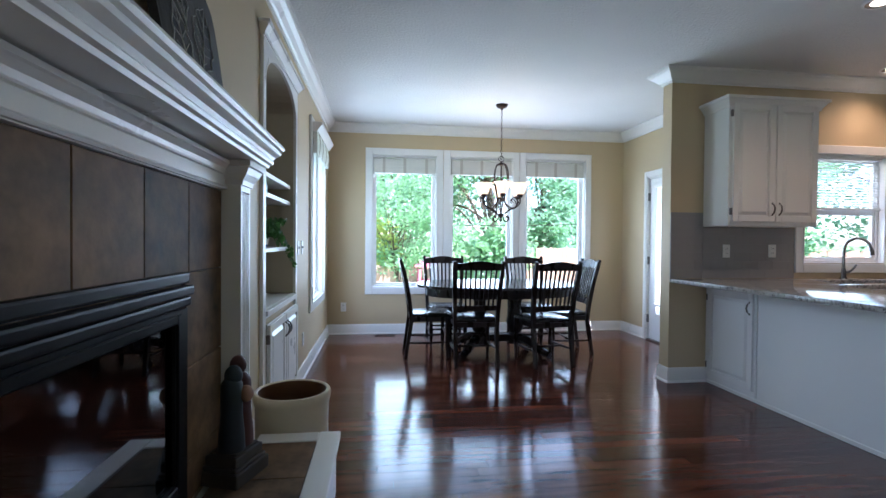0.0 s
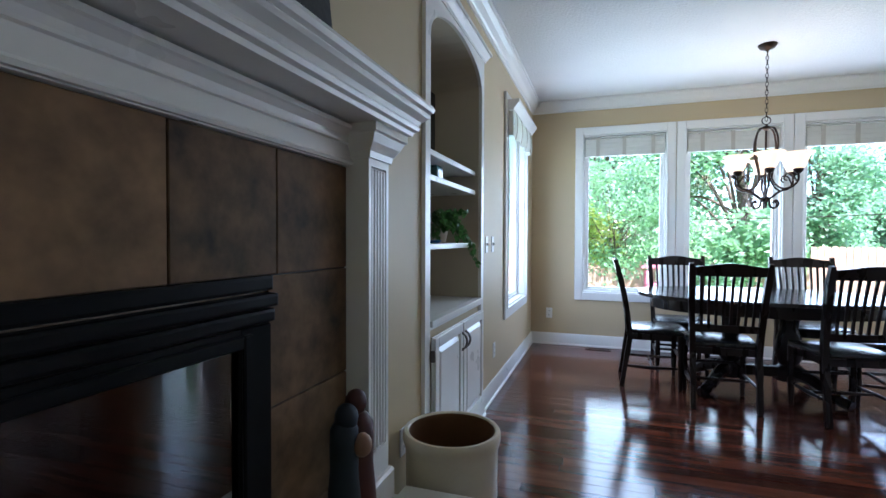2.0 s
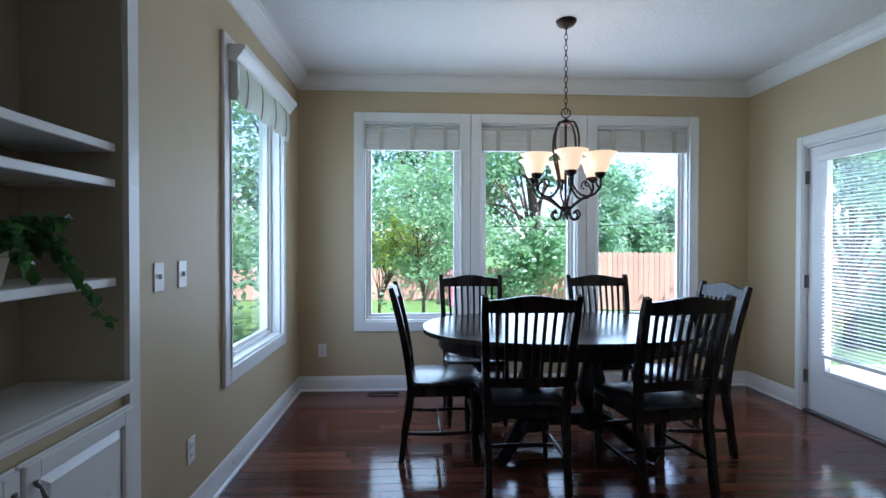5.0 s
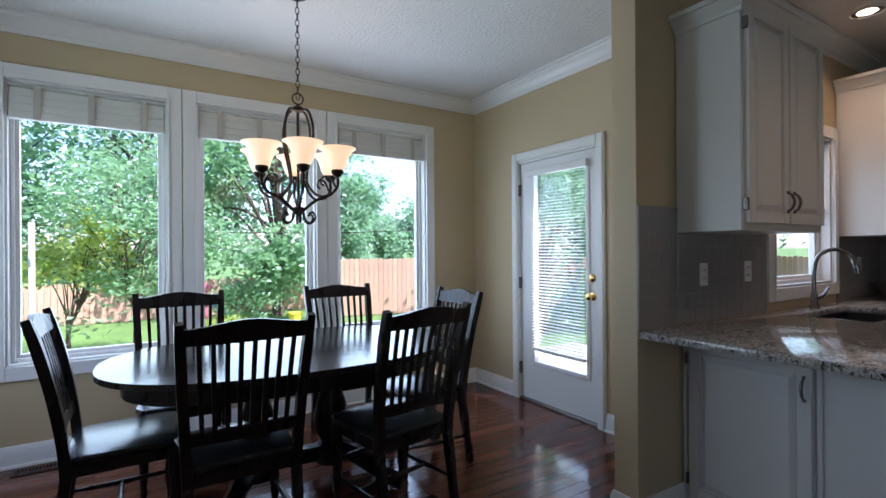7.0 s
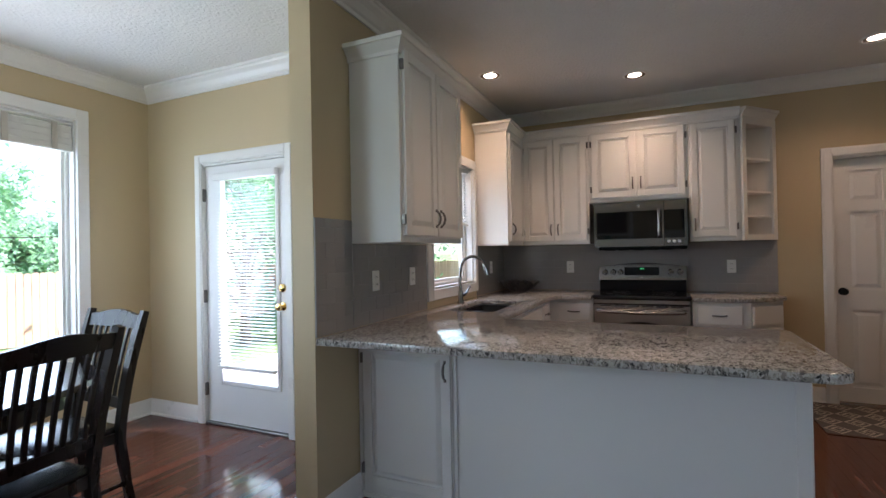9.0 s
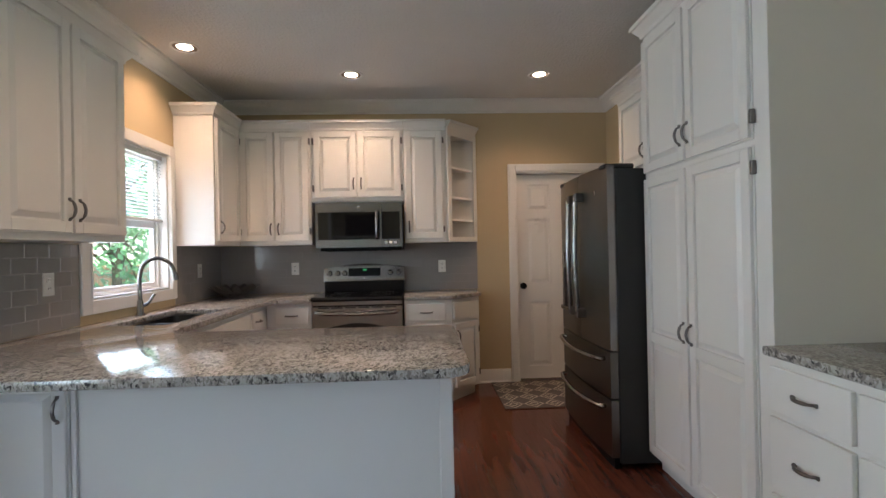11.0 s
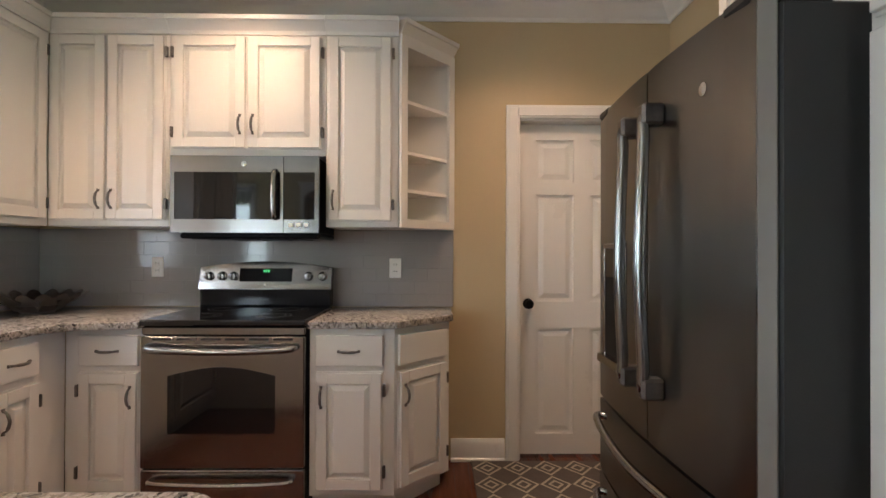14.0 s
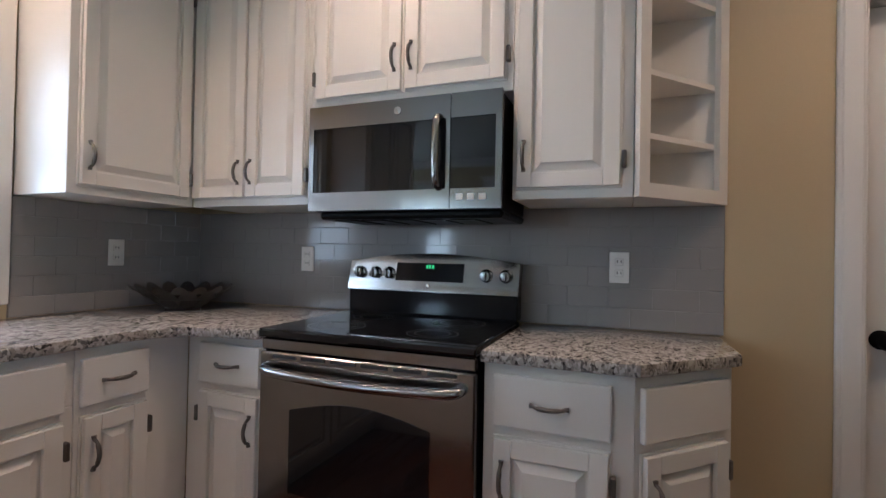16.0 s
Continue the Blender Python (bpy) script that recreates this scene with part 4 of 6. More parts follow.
def fridge():
    root = tagged(empty("french_door_refrigerator", pose(4.72, 0.93, 0, 0, 0, 180)), "dark stainless french-door refrigerator with bottom drawers", "refrigerator")
    W, Z = 0.905, 1.765
    boxes("cabinet_body", GREYM, [(0.0, W, 0.0, 0.68, 0.03, 1.745)], root, bev=0.006)
    boxes("top_hinge", GREYM, [(0.01, 0.1, -0.06, 0.12, 1.745, 1.775), (W - 0.1, W - 0.01, -0.06, 0.12, 1.745, 1.775)], root, bev=0.008)
    bow = lambda x: -0.05 - 0.022 * math.sin(math.pi * min(1, max(0, x / W)))

    def skin(bm, x0, x1, z0, z1):
        n = 10
        xs = [x0 + (x1 - x0) * i / n for i in range(n + 1)]
        prism(bm, [(x, bow(x)) for x in xs] + [(x1, -0.006), (x0, -0.006)], lambda u, v, w: (u, v, w), z0, z1, bev=0.006)
    for x0, x1, hx in ((0.0, 0.460, 0.403), (0.466, W, 0.545)):
        d = one("door", STEELD, lambda bm: skin(bm, x0, x1, 0.69, Z), root, True)
        y = bow(hx)
        one("handle", STEEL, lambda bm: tube(bm, curve_pts([(hx, y + 0.01, 0.85), (hx, y - 0.045, 0.86), (hx, y - 0.05, 0.94), (hx, y - 0.06, 1.2), (hx, y - 0.05, 1.52), (hx, y - 0.045, 1.61), (hx, y + 0.01, 1.62)], 6), 0.017, 10), d, True)
        boxes("handle_mount", PEWTER, [(hx - 0.022, hx + 0.022, y - 0.06, y + 0.004, z, z + 0.06) for z in (0.835, 1.585)], d, bev=0.008)
        if x0 > 0.1:
            one("badge", CHROME, lambda bm: lathe(bm, [(0.016, bow(0.74)), (0.016, bow(0.74) - 0.004), (0.002, bow(0.74) - 0.005)], (0.74, 0, 1.62), 18, "y"), d, True)
        else:
            boxes("dispenser_frame", STEEL, [(0.09, 0.30, bow(0.2) - 0.006, bow(0.09), 1.25, 1.27), (0.09, 0.30, bow(0.2) - 0.03, bow(0.09), 0.84, 0.87), (0.085, 0.1, bow(0.2) - 0.006, bow(0.09), 0.84, 1.27), (0.29, 0.305, bow(0.2) - 0.006, bow(0.29), 0.84, 1.27)], d, bev=0.003)
            boxes("dispenser_panel", BLACK, [(0.1, 0.29, bow(0.2) - 0.004, bow(0.1) + 0.0, 1.15, 1.25)], d)
            boxes("dispenser_recess", MATTE, [(0.1, 0.29, bow(0.2) - 0.002, bow(0.1) + 0.0, 0.87, 1.15)], d)
    for z0, z1 in ((0.41, 0.68), (0.07, 0.40)):
        d = one("freezer_drawer", STEELD, lambda bm: skin(bm, 0.0, W, z0, z1), root, True)
        zh = z1 - 0.05
        one("handle", STEEL, lambda bm: tube(bm, curve_pts([(0.08, bow(0.08) + 0.01, zh), (0.10, bow(0.1) - 0.04, zh), (W / 2, bow(W / 2) - 0.06, zh - 0.01), (W - 0.10, bow(0.1) - 0.04, zh), (W - 0.08, bow(0.08) + 0.01, zh)], 6), 0.014, 10), d, True)
    boxes("grille", MATTE, [(0.02, W - 0.02, -0.03, 0.0, 0.0, 0.06)], root)
    boxes("door_edge_strip", STEEL, [(W + 0.0005, W + 0.004, -0.05, -0.012, 0.69, Z - 0.01)], root)


fridge()
c = cabinet("wall_cabinet", pose(4.735, 0.50, 0, 0, 0, 180), 0.92, 0.278, 1.82, UT, "white cabinet above the refrigerator", [
    (0.02, 0.455, 1.85, UT - 0.02, dict(handle=("r", 1.95))), (0.462, 0.90, 1.85, UT - 0.02, dict(handle=("l", 1.95), hinge="r"))], UP)
cap(c, [(0, 0.278), (0, 0), (0.92, 0)], UT - 0.012)
c = cabinet("tall_pantry_cabinet", pose(3.813, 0.75, 0, 0, 0, 180), 0.985, 0.528, 0, 2.50, "tall white pantry cabinet with four raised-panel doors", [
    (0.015, 0.445, 1.70, 2.46, dict(handle=("r", 1.83))), (0.452, 0.905, 1.70, 2.46, dict(handle=("l", 1.83), hinge="r")),
    (0.015, 0.445, 0.11, 1.675, dict(handle=("r", 0.86), splits=(0.78,))), (0.452, 0.905, 0.11, 1.675, dict(handle=("l", 0.86), splits=(0.78,), hinge="r"))], toe=0.09)
cap(c, [(0, 0.528), (0, 0), (0.985, 0), (0.985, 0.528)], 2.488)
c = cabinet("base_cabinet", pose(2.825, 0.775, 0, 0, 0, 180), 1.1, 0.55, 0, BT, "white desk base cabinet with drawers beside the pantry", [
    (0.02 + 0.36 * k, 0.36 + 0.36 * k, z0, z1, dict(kind="drawer", handle=("c", 0))) for k in range(3) for z0, z1 in ((0.68, 0.845), (0.40, 0.66), (0.12, 0.38))], LOW, 0.09)
slab("granite_countertop", [(1.70, 0.225), (2.823, 0.225), (2.823, 0.80), (1.70, 0.80)], CT0, CT1, "speckled grey granite desk counter by the pantry")


def outlet(m, w=0.07, kind="outlet", mat=None):
    label = {"outlet": "white duplex wall outlet", "switch": "white toggle light switch plate"}[kind]
    root = tagged(empty("wall_outlet" if kind == "outlet" else "light_switch", m), label + " on the wall", kind, "wall plates")
    boxes("plate", PLAST, [(-w / 2, w / 2, -0.006, 0, -0.058, 0.058)], root, bev=0.002)
    if kind == "outlet":
        boxes("socket", PLAST, [(-0.016, 0.016, -0.009, -0.006, z - 0.014, z + 0.014) for z in (-0.021, 0.021)], root, bev=0.003)
        boxes("slot", DKSLOT, [(x, x + 0.003, -0.0095, -0.009, z - 0.004, z + 0.006) for z in (-0.021, 0.021) for x in (-0.008, 0.005)], root)
    else:
        boxes("toggle", PLAST, [(-0.005, 0.005, -0.018, -0.006, -0.008, 0.012)], root, bev=0.002)


TS = 0.0095  # thickness of the wall tiles
outlet(pose(3.16, KY - TS, 1.155)); outlet(pose(3.61, KY - TS, 1.158), 0.075); outlet(pose(5.263, KY - TS, 1.158))
outlet(pose(KX - TS, 3.26, 1.144, 0, 0, -90)); outlet(pose(KX - TS, 1.862, 1.141, 0, 0, -90))
outlet(pose(LX, 4.42, 0.345, 0, 0, 90)); outlet(pose(-0.345, BY, 0.355))
outlet(pose(LX, 4.157, 1.155, 0, 0, 90), kind="switch"); outlet(pose(LX, 4.347, 1.155, 0, 0, 90), kind="switch")
outlet(pose(RX, 4.70, 1.2, 0, 0, -90), kind="switch"); outlet(pose(LX, 2.68, 0.345, 0, 0, 90))


BAFFLE = material("bronze_baffle", (0.30, 0.22, 0.15), 0.35, metal=0.5, vary=0.1)


def can_light(x, y):
    root = tagged(empty("recessed_downlight", pose(x, y, H)), "lit recessed ceiling downlight with a white ring", "ceiling light", "kitchen downlights")
    one("trim_ring", PLAST, lambda bm: lathe(bm, [(0.095, 0.0), (0.095, -0.005), (0.090, -0.008), (0.080, -0.007), (0.078, -0.0005)], n=32, ends=False), root, True)
    one("baffle", BAFFLE, lambda bm: [lathe(bm, [(0.078 - 0.009 * k, -0.004 + 0.0008 * k), (0.072 - 0.009 * k, -0.0028 + 0.0008 * k), (0.069 - 0.009 * k, -0.0034 + 0.0008 * k)], n=32, ends=False) for k in range(3)], root, True)
    one("lens", BULB, lambda bm: lathe(bm, [(0.053, -0.001), (0.045, -0.005), (0.025, -0.008), (0.001, -0.009)], n=24), root, True)
    lamp("downlight_lamp", "SPOT", look((x, y, H - 0.03), (x, y, 0)), 5.8, WARM, radius=0.06, cone=136)


for x, y in ((4.47, 3.66), (4.997, 2.597), (5.007, 1.054), (3.2, 2.7)):
    can_light(x, y)


def rug():
    root = tagged(empty("door_mat", pose(4.92, 0.55, 0.0)), "grey and cream diamond-patterned mat by the pantry door", "rug")
    RB = material("grey_rug", (0.10, 0.085, 0.075), 0.95, vary=0.2, scale=20, grain=300, bump=0.8)
    RC = material("cream_rug_yarn", (0.42, 0.37, 0.30), 0.95, vary=0.2, scale=20, grain=300, bump=0.8)
    boxes("pile", RB, [(0, 0.77, 0, 0.86, 0.0, 0.009)], root, bev=0.003)
    bm = bmesh.new()
    px, py = 0.77 / 4, 0.86 / 5
    for i in range(4):
        for j in range(5):
            cx, cy = px * (i + 0.5), py * (j + 0.5)
            for k in (0.98, 0.5):
                o = [(cx + px / 2 * k * a, cy + py / 2 * k * b) for a, b in ((1, 0), (0, 1), (-1, 0), (0, -1))]
                q = [(cx + px / 2 * (k - 0.2) * a, cy + py / 2 * (k - 0.2) * b) for a, b in ((1, 0), (0, 1), (-1, 0), (0, -1))]
                a = [bm.verts.new((x, y, 0.0105)) for x, y in o]
                b = [bm.verts.new((x, y, 0.0105)) for x, y in q]
                for n in range(4):
                    bm.faces.new((a[n], a[(n + 1) % 4], b[(n + 1) % 4], b[n]))
    mesh_ob("diamond_pattern", bm, RC, root)


rug()


def vent():
    root = tagged(empty("floor_register", pose(0.06, 6.22, 0.001)), "dark brown slotted floor vent by the wall", "vent")
    boxes("frame", IRON, [(0, 0.26, 0, 0.012, 0, 0.005), (0, 0.26, 0.088, 0.1, 0, 0.005), (0, 0.012, 0.012, 0.088, 0, 0.005), (0.248, 0.26, 0.012, 0.088, 0, 0.005)], root)
    boxes("louvre", IRON, [(0.016 + 0.0165 * k, 0.022 + 0.0165 * k, 0.012, 0.088, 0, 0.004) for k in range(14)], root)


vent()

# ---- fireplace ----


def fireplace():
    root = tagged(empty("fireplace", pose(LX, 0.315, 0, 0, 0, 90)), "white mantel fireplace with slate tiles and black firebox", "fireplace")
    W = 2.345 - 0.315  # local x runs along +y, the room lies at -y
    C = W / 2
    HZ = 0.29
    bm = bmesh.new()
    for x0 in (0, W - 0.145):
        box(bm, x0, x0 + 0.145, -0.078, -0.0005, HZ, 1.47)
        for k in range(5):
            x = x0 + 0.022 + k * 0.0215
            box(bm, x, x + 0.0135, -0.09, -0.078, 0.50, 1.42, bev=0.003)
        box(bm, x0, x0 + 0.018, -0.09, -0.078, HZ, 1.47)
        box(bm, x0 + 0.127, x0 + 0.145, -0.09, -0.078, HZ, 1.47)
        box(bm, x0 + 0.018, x0 + 0.127, -0.09, -0.078, 1.425, 1.47)
        box(bm, x0 + 0.018, x0 + 0.127, -0.09, -0.078, HZ, 0.495)
        box(bm, x0 - 0.02, x0 + 0.165, -0.108, -0.0005, HZ, 0.40, bev=0.008)
    mesh_ob("pilaster", bm, TRIM, root)
    PCAP = [(0, 0), (0.008, 0.0), (0.012, 0.02), (0.03, 0.045), (0.042, 0.07), (0.05, 0.075), (0.05, 0.10), (0, 0.10)]
    bm = bmesh.new()
    for x0 in (0, W - 0.145):
        moulding(bm, PCAP, [(x0, -0.0005), (x0, -0.09), (x0 + 0.145, -0.09), (x0 + 0.145, -0.0005)], 1.45)
    mesh_ob("pilaster_capital", bm, TRIM, root)
    bm = bmesh.new()
    box(bm, 0.145, W - 0.145, -0.022, -0.0005, 1.425, 1.55)
    FR = [(0, 0), (0.012, 0), (0.016, 0.008), (0.012, 0.014), (0.006, 0.016), (0.006, 0.060), (0.014, 0.063), (0.014, 0.070), (0.018, 0.084), (0.031, 0.098), (0.037, 0.102), (0.037, 0.115), (0.0, 0.118)]
    moulding(bm, FR, [(0.145, -0.022), (W - 0.145, -0.022)], 1.428)
    mesh_ob("frieze", bm, TRIM, root)
    CORN = [(0, 0), (0.014, 0), (0.018, 0.012), (0.03, 0.018), (0.034, 0.03), (0.03, 0.036), (0.038, 0.05), (0.058, 0.066), (0.064, 0.076), (0.058, 0.082), (0.07, 0.088), (0.076, 0.1), (0.07, 0.113), (0, 0.113)]
    bm = bmesh.new()
    moulding(bm, CORN, [(-0.036, -0.0005), (-0.036, -0.145), (W + 0.036, -0.145), (W + 0.036, -0.0005)], 1.55)
    box(bm, -0.035, W + 0.035, -0.144, -0.001, 1.5505, 1.6625)
    mesh_ob("mantel_shelf", bm, TRIM, root)
    # slate tiles: top row and side columns round the firebox
    F0, F1, FT = 0.53, 1.505, 1.10
    xs = [0.147, 0.26, 0.58, 0.90, 1.222, 1.54, W - 0.147]
    pieces = [(a, b, FT + 0.003, 1.424) for a, b in zip(xs, xs[1:])]
    for z0, z1 in ((HZ, 0.44), (0.44, 0.77), (0.77, FT + 0.003)):
        pieces += [(0.147, F0, z0, z1), (F1, W - 0.147, z0, z1)]
    boxes("tile_backer", DKSLOT, [(0.146, F0, -0.003, -0.0005, HZ, 1.424), (F1, W - 0.146, -0.003, -0.0005, HZ, 1.424), (F0, F1, -0.003, -0.0005, FT, 1.424)], root)
    for a, b, c0, c1 in pieces:
        boxes("tile", SLATE, [(a + 0.002, b - 0.002, -0.012, -0.003, c0 + 0.002, c1 - 0.002)], root, bev=0.002)
    # black metal front
    bm = bmesh.new()
    for z0, z1, o in ((1.068, 1.106, 0.03), (1.03, 1.063, 0.045), (0.993, 1.025, 0.035)):
        box(bm, F0, F1, -o, -0.004, z0, z1, bev=0.008, seg=2)
    G0, G1, GZ0, GZ1 = 0.645, 1.40, 0.42, 0.945
    box(bm, F0, G0 - 0.0, -0.022, -0.004, HZ, 0.988, bev=0.004)
    box(bm, G1, F1, -0.022, -0.004, HZ, 0.988, bev=0.004)
    box(bm, G0, G1, -0.022, -0.004, GZ1, 0.988)
    box(bm, G0, G1, -0.022, -0.004, HZ, GZ0)
    for r in ((G0 - 0.03, G0, GZ0 - 0.03, GZ1 + 0.03), (G1, G1 + 0.03, GZ0 - 0.03, GZ1 + 0.03), (G0, G1, GZ1, GZ1 + 0.03), (G0, G1, GZ0 - 0.03, GZ0)):
        box(bm, r[0], r[1], -0.034, -0.022, r[2], r[3], bev=0.004)
    for k in range(3):
        box(bm, G0, G1, -0.04, -0.022, HZ + 0.012 + 0.028 * k, HZ + 0.03 + 0.028 * k, bev=0.003)
    mesh_ob("firebox_front", bm, MATTE, root)
    boxes("firebox_shell", MATTE, [(G0 - 0.02, G0, 0.0, 0.5, GZ0 - 0.02, GZ1 + 0.02), (G1, G1 + 0.02, 0.0, 0.5, GZ0 - 0.02, GZ1 + 0.02), (G0, G1, 0.0, 0.5, GZ0 - 0.02, GZ0), (G0, G1, 0.0, 0.5, GZ1, GZ1 + 0.02), (G0 - 0.02, G1 + 0.02, 0.5, 0.52, GZ0 - 0.02, GZ1 + 0.02)], root)
    boxes("fire_glass", SMOKE, [(G0, G1, -0.012, -0.008, GZ0, GZ1)], root)
    LOG = material("charred_log", (0.05, 0.03, 0.02), 0.9, vary=0.5, scale=12, grain=40, bump=0.9, dist=0.01)
    def logs(bm):
        for p, q, r in (((0.75, 0.15, 0.5), (1.3, 0.13, 0.47), 0.05), ((0.8, 0.28, 0.5), (1.25, 0.3, 0.55), 0.06), ((0.85, 0.1, 0.56), (1.1, 0.3, 0.63), 0.045)):
            pts = [Vector(p).lerp(Vector(q), i / 8) + Vector((0, random.uniform(-1, 1) * 0.012, random.uniform(-1, 1) * 0.012)) for i in range(9)]
            tube(bm, pts, [r * random.uniform(0.85, 1.1) for _ in range(9)], 9)
        box(bm, 0.72, 1.32, 0.06, 0.4, GZ0 + 0.0, GZ0 + 0.03)
    one("log", LOG, logs, root, True)
    # hearth
    HX, HY = -0.489, W + 0.104
    bm = bmesh.new()
    box(bm, -0.10, HY - 0.02, HX + 0.02, -0.0005, 0.0, HZ - 0.03)
    for r in ((-0.12, HY, HX, HX + 0.1), (HY - 0.1, HY, HX + 0.1, -0.110), (-0.12, -0.02, HX + 0.1, -0.110)):
        box(bm, r[0], r[1], r[2], r[3], HZ - 0.03, HZ, bev=0.004)
    mesh_ob("hearth_frame", bm, TRIM, root)
    n = 6
    for k in range(n):
        a0, a1 = -0.02 + (HY - 0.08) / n * k, -0.02 + (HY - 0.08) / n * (k + 1)
        boxes("tile", SLATE, [(a0 + 0.002, a1 - 0.002, HX + 0.102, -0.041, HZ - 0.03, HZ - 0.004)], root, bev=0.002)


fireplace()


def plaque():
    """A black slate plaque with a rounded, chipped outline and pale leaf lines."""
    root = tagged(empty("slate_plaque", pose(LX + 0.10, 1.48, 1.664, -9, 0, 90)), "black slate plaque etched with pale leaves, leaning on the wall", "decoration")
    W, T = 0.53, 0.46
    o = []
    for i in range(40):
        a = 2 * math.pi * i / 40
        cx, cz = math.copysign(abs(math.cos(a)) ** 0.35, math.cos(a)), math.copysign(abs(math.sin(a)) ** 0.35, math.sin(a))
        j = 1 + 0.025 * math.sin(5 * a) + 0.015 * math.sin(11 * a)
        o.append((W / 2 + W / 2 * cx * j, max(0, T / 2 + T / 2 * cz * j)))
    one("slab", SLATEB, lambda bm: prism(bm, o, lambda u, v, w: (u, w, v), 0.0, 0.025, bev=0.006), root, True)
    LINE = material("pale_etching", (0.45, 0.44, 0.42), 0.8)

    def lines(bm):
        rnd = random.Random(5)
        for cx, cz, s, tilt in ((0.16, 0.14, 0.13, 0.3), (0.36, 0.24, 0.15, -0.4), (0.2, 0.34, 0.10, 0.1)):
            ca, sa = math.cos(tilt), math.sin(tilt)
            put = lambda u, v: (cx + u * ca - v * sa, -0.002, cz + u * sa + v * ca)
            edge = [put(0.55 * s * math.sin(t * math.pi) * q * (1 + 0.12 * math.sin(t * 26)), s * (2 * t - 1)) for q in (1, -1) for t in ((k / 20 if q == 1 else 1 - k / 20) for k in range(21))]
            tube(bm, edge, 0.0022, 4)
            tube(bm, [put(0, -s * 1.3), put(0, s * 0.95)], 0.0022, 4)
            for k in range(5):
                v = -0.7 * s + k * 0.3 * s
                for q in (1, -1):
                    tube(bm, [put(0, v), put(q * 0.42 * s * math.sin((v / s + 1) / 2 * math.pi), v + 0.22 * s)], 0.0016, 4)
    one("etched_leaf", LINE, lines, root)


plaque()


def statue():
    """A painted carved figure group, kept to plain draped shapes, on a stepped base."""
    root = tagged(empty("carved_statuette", pose(-0.44, 2.05, 0.286, 0, 0, 70)), "painted carved statuette on a stepped brown base", "statue")
    RED = material("red_brown_paint", (0.065, 0.016, 0.011), 0.6, vary=0.3, scale=12)
    BLUE = material("deep_blue_paint", (0.008, 0.018, 0.026), 0.6, vary=0.3, scale=12)
    TAUPE = material("brown_carved_base", (0.045, 0.036, 0.029), 0.65, vary=0.3, scale=10, bump=0.2)
    PALE = material("pale_flesh_paint", (0.28, 0.15, 0.09), 0.6, vary=0.15)
    bm = bmesh.new()
    for a, z0, z1 in ((0.105, 0.0, 0.055), (0.095, 0.055, 0.07), (0.085, 0.07, 0.11), (0.072, 0.11, 0.12)):
        box(bm, -a, a, -a * 0.8, a * 0.8, z0, z1, bev=0.008, seg=2)
    mesh_ob("base", bm, TAUPE, root)
    def robe(x, y, s):
        return lambda bm: lathe(bm, [(r * s, z) for r, z in ((0.062, 0.12), (0.06, 0.17), (0.05, 0.26), (0.052, 0.33), (0.05, 0.375), (0.03, 0.40), (0.004, 0.41))], (x, y, 0), 14)
    one("red_robe", RED, robe(0.030, 0.0, 0.86), root, True)
    one("blue_robe", BLUE, robe(-0.030, -0.008, 0.80), root, True)
    def ball(c, r):
        return lambda bm: lathe(bm, [(r * math.sin(math.pi * i / 8) + 0.0002, -r * 1.2 * math.cos(math.pi * i / 8)) for i in range(9)], c, 12)
    one("hood", RED, ball((0.02, 0.0, 0.435), 0.032), root, True)
    one("veil", BLUE, ball((-0.025, -0.012, 0.405), 0.034), root, True)
    one("bundle", PALE, ball((0.0, -0.05, 0.33), 0.028), root, True)


statue()


def crock():
    root = tagged(empty("stoneware_crock", pose(-0.325, 2.65, 0)), "large cream stoneware crock, open, on the floor", "crock")
    R, Z = 0.188, 0.44
    one("body", CROCKM, lambda bm: lathe(bm, [(R - 0.02, 0.0), (R - 0.008, 0.01), (R - 0.004, Z - 0.07), (R + 0.002, Z - 0.05), (R + 0.006, Z - 0.035), (R + 0.006, Z - 0.008), (R, Z), (R - 0.012, Z), (R - 0.017, Z - 0.005)], n=48, ends=False), root, True)
    bm = bmesh.new()
    lathe(bm, [(R - 0.0171, Z - 0.005), (R - 0.02, Z - 0.03), (R - 0.022, 0.03), (0.001, 0.026)], n=48, ends=False)
    mesh_ob("inner_glaze", bm, CROCKI, root, smooth=True)


crock()

# ---- built-in niche ----


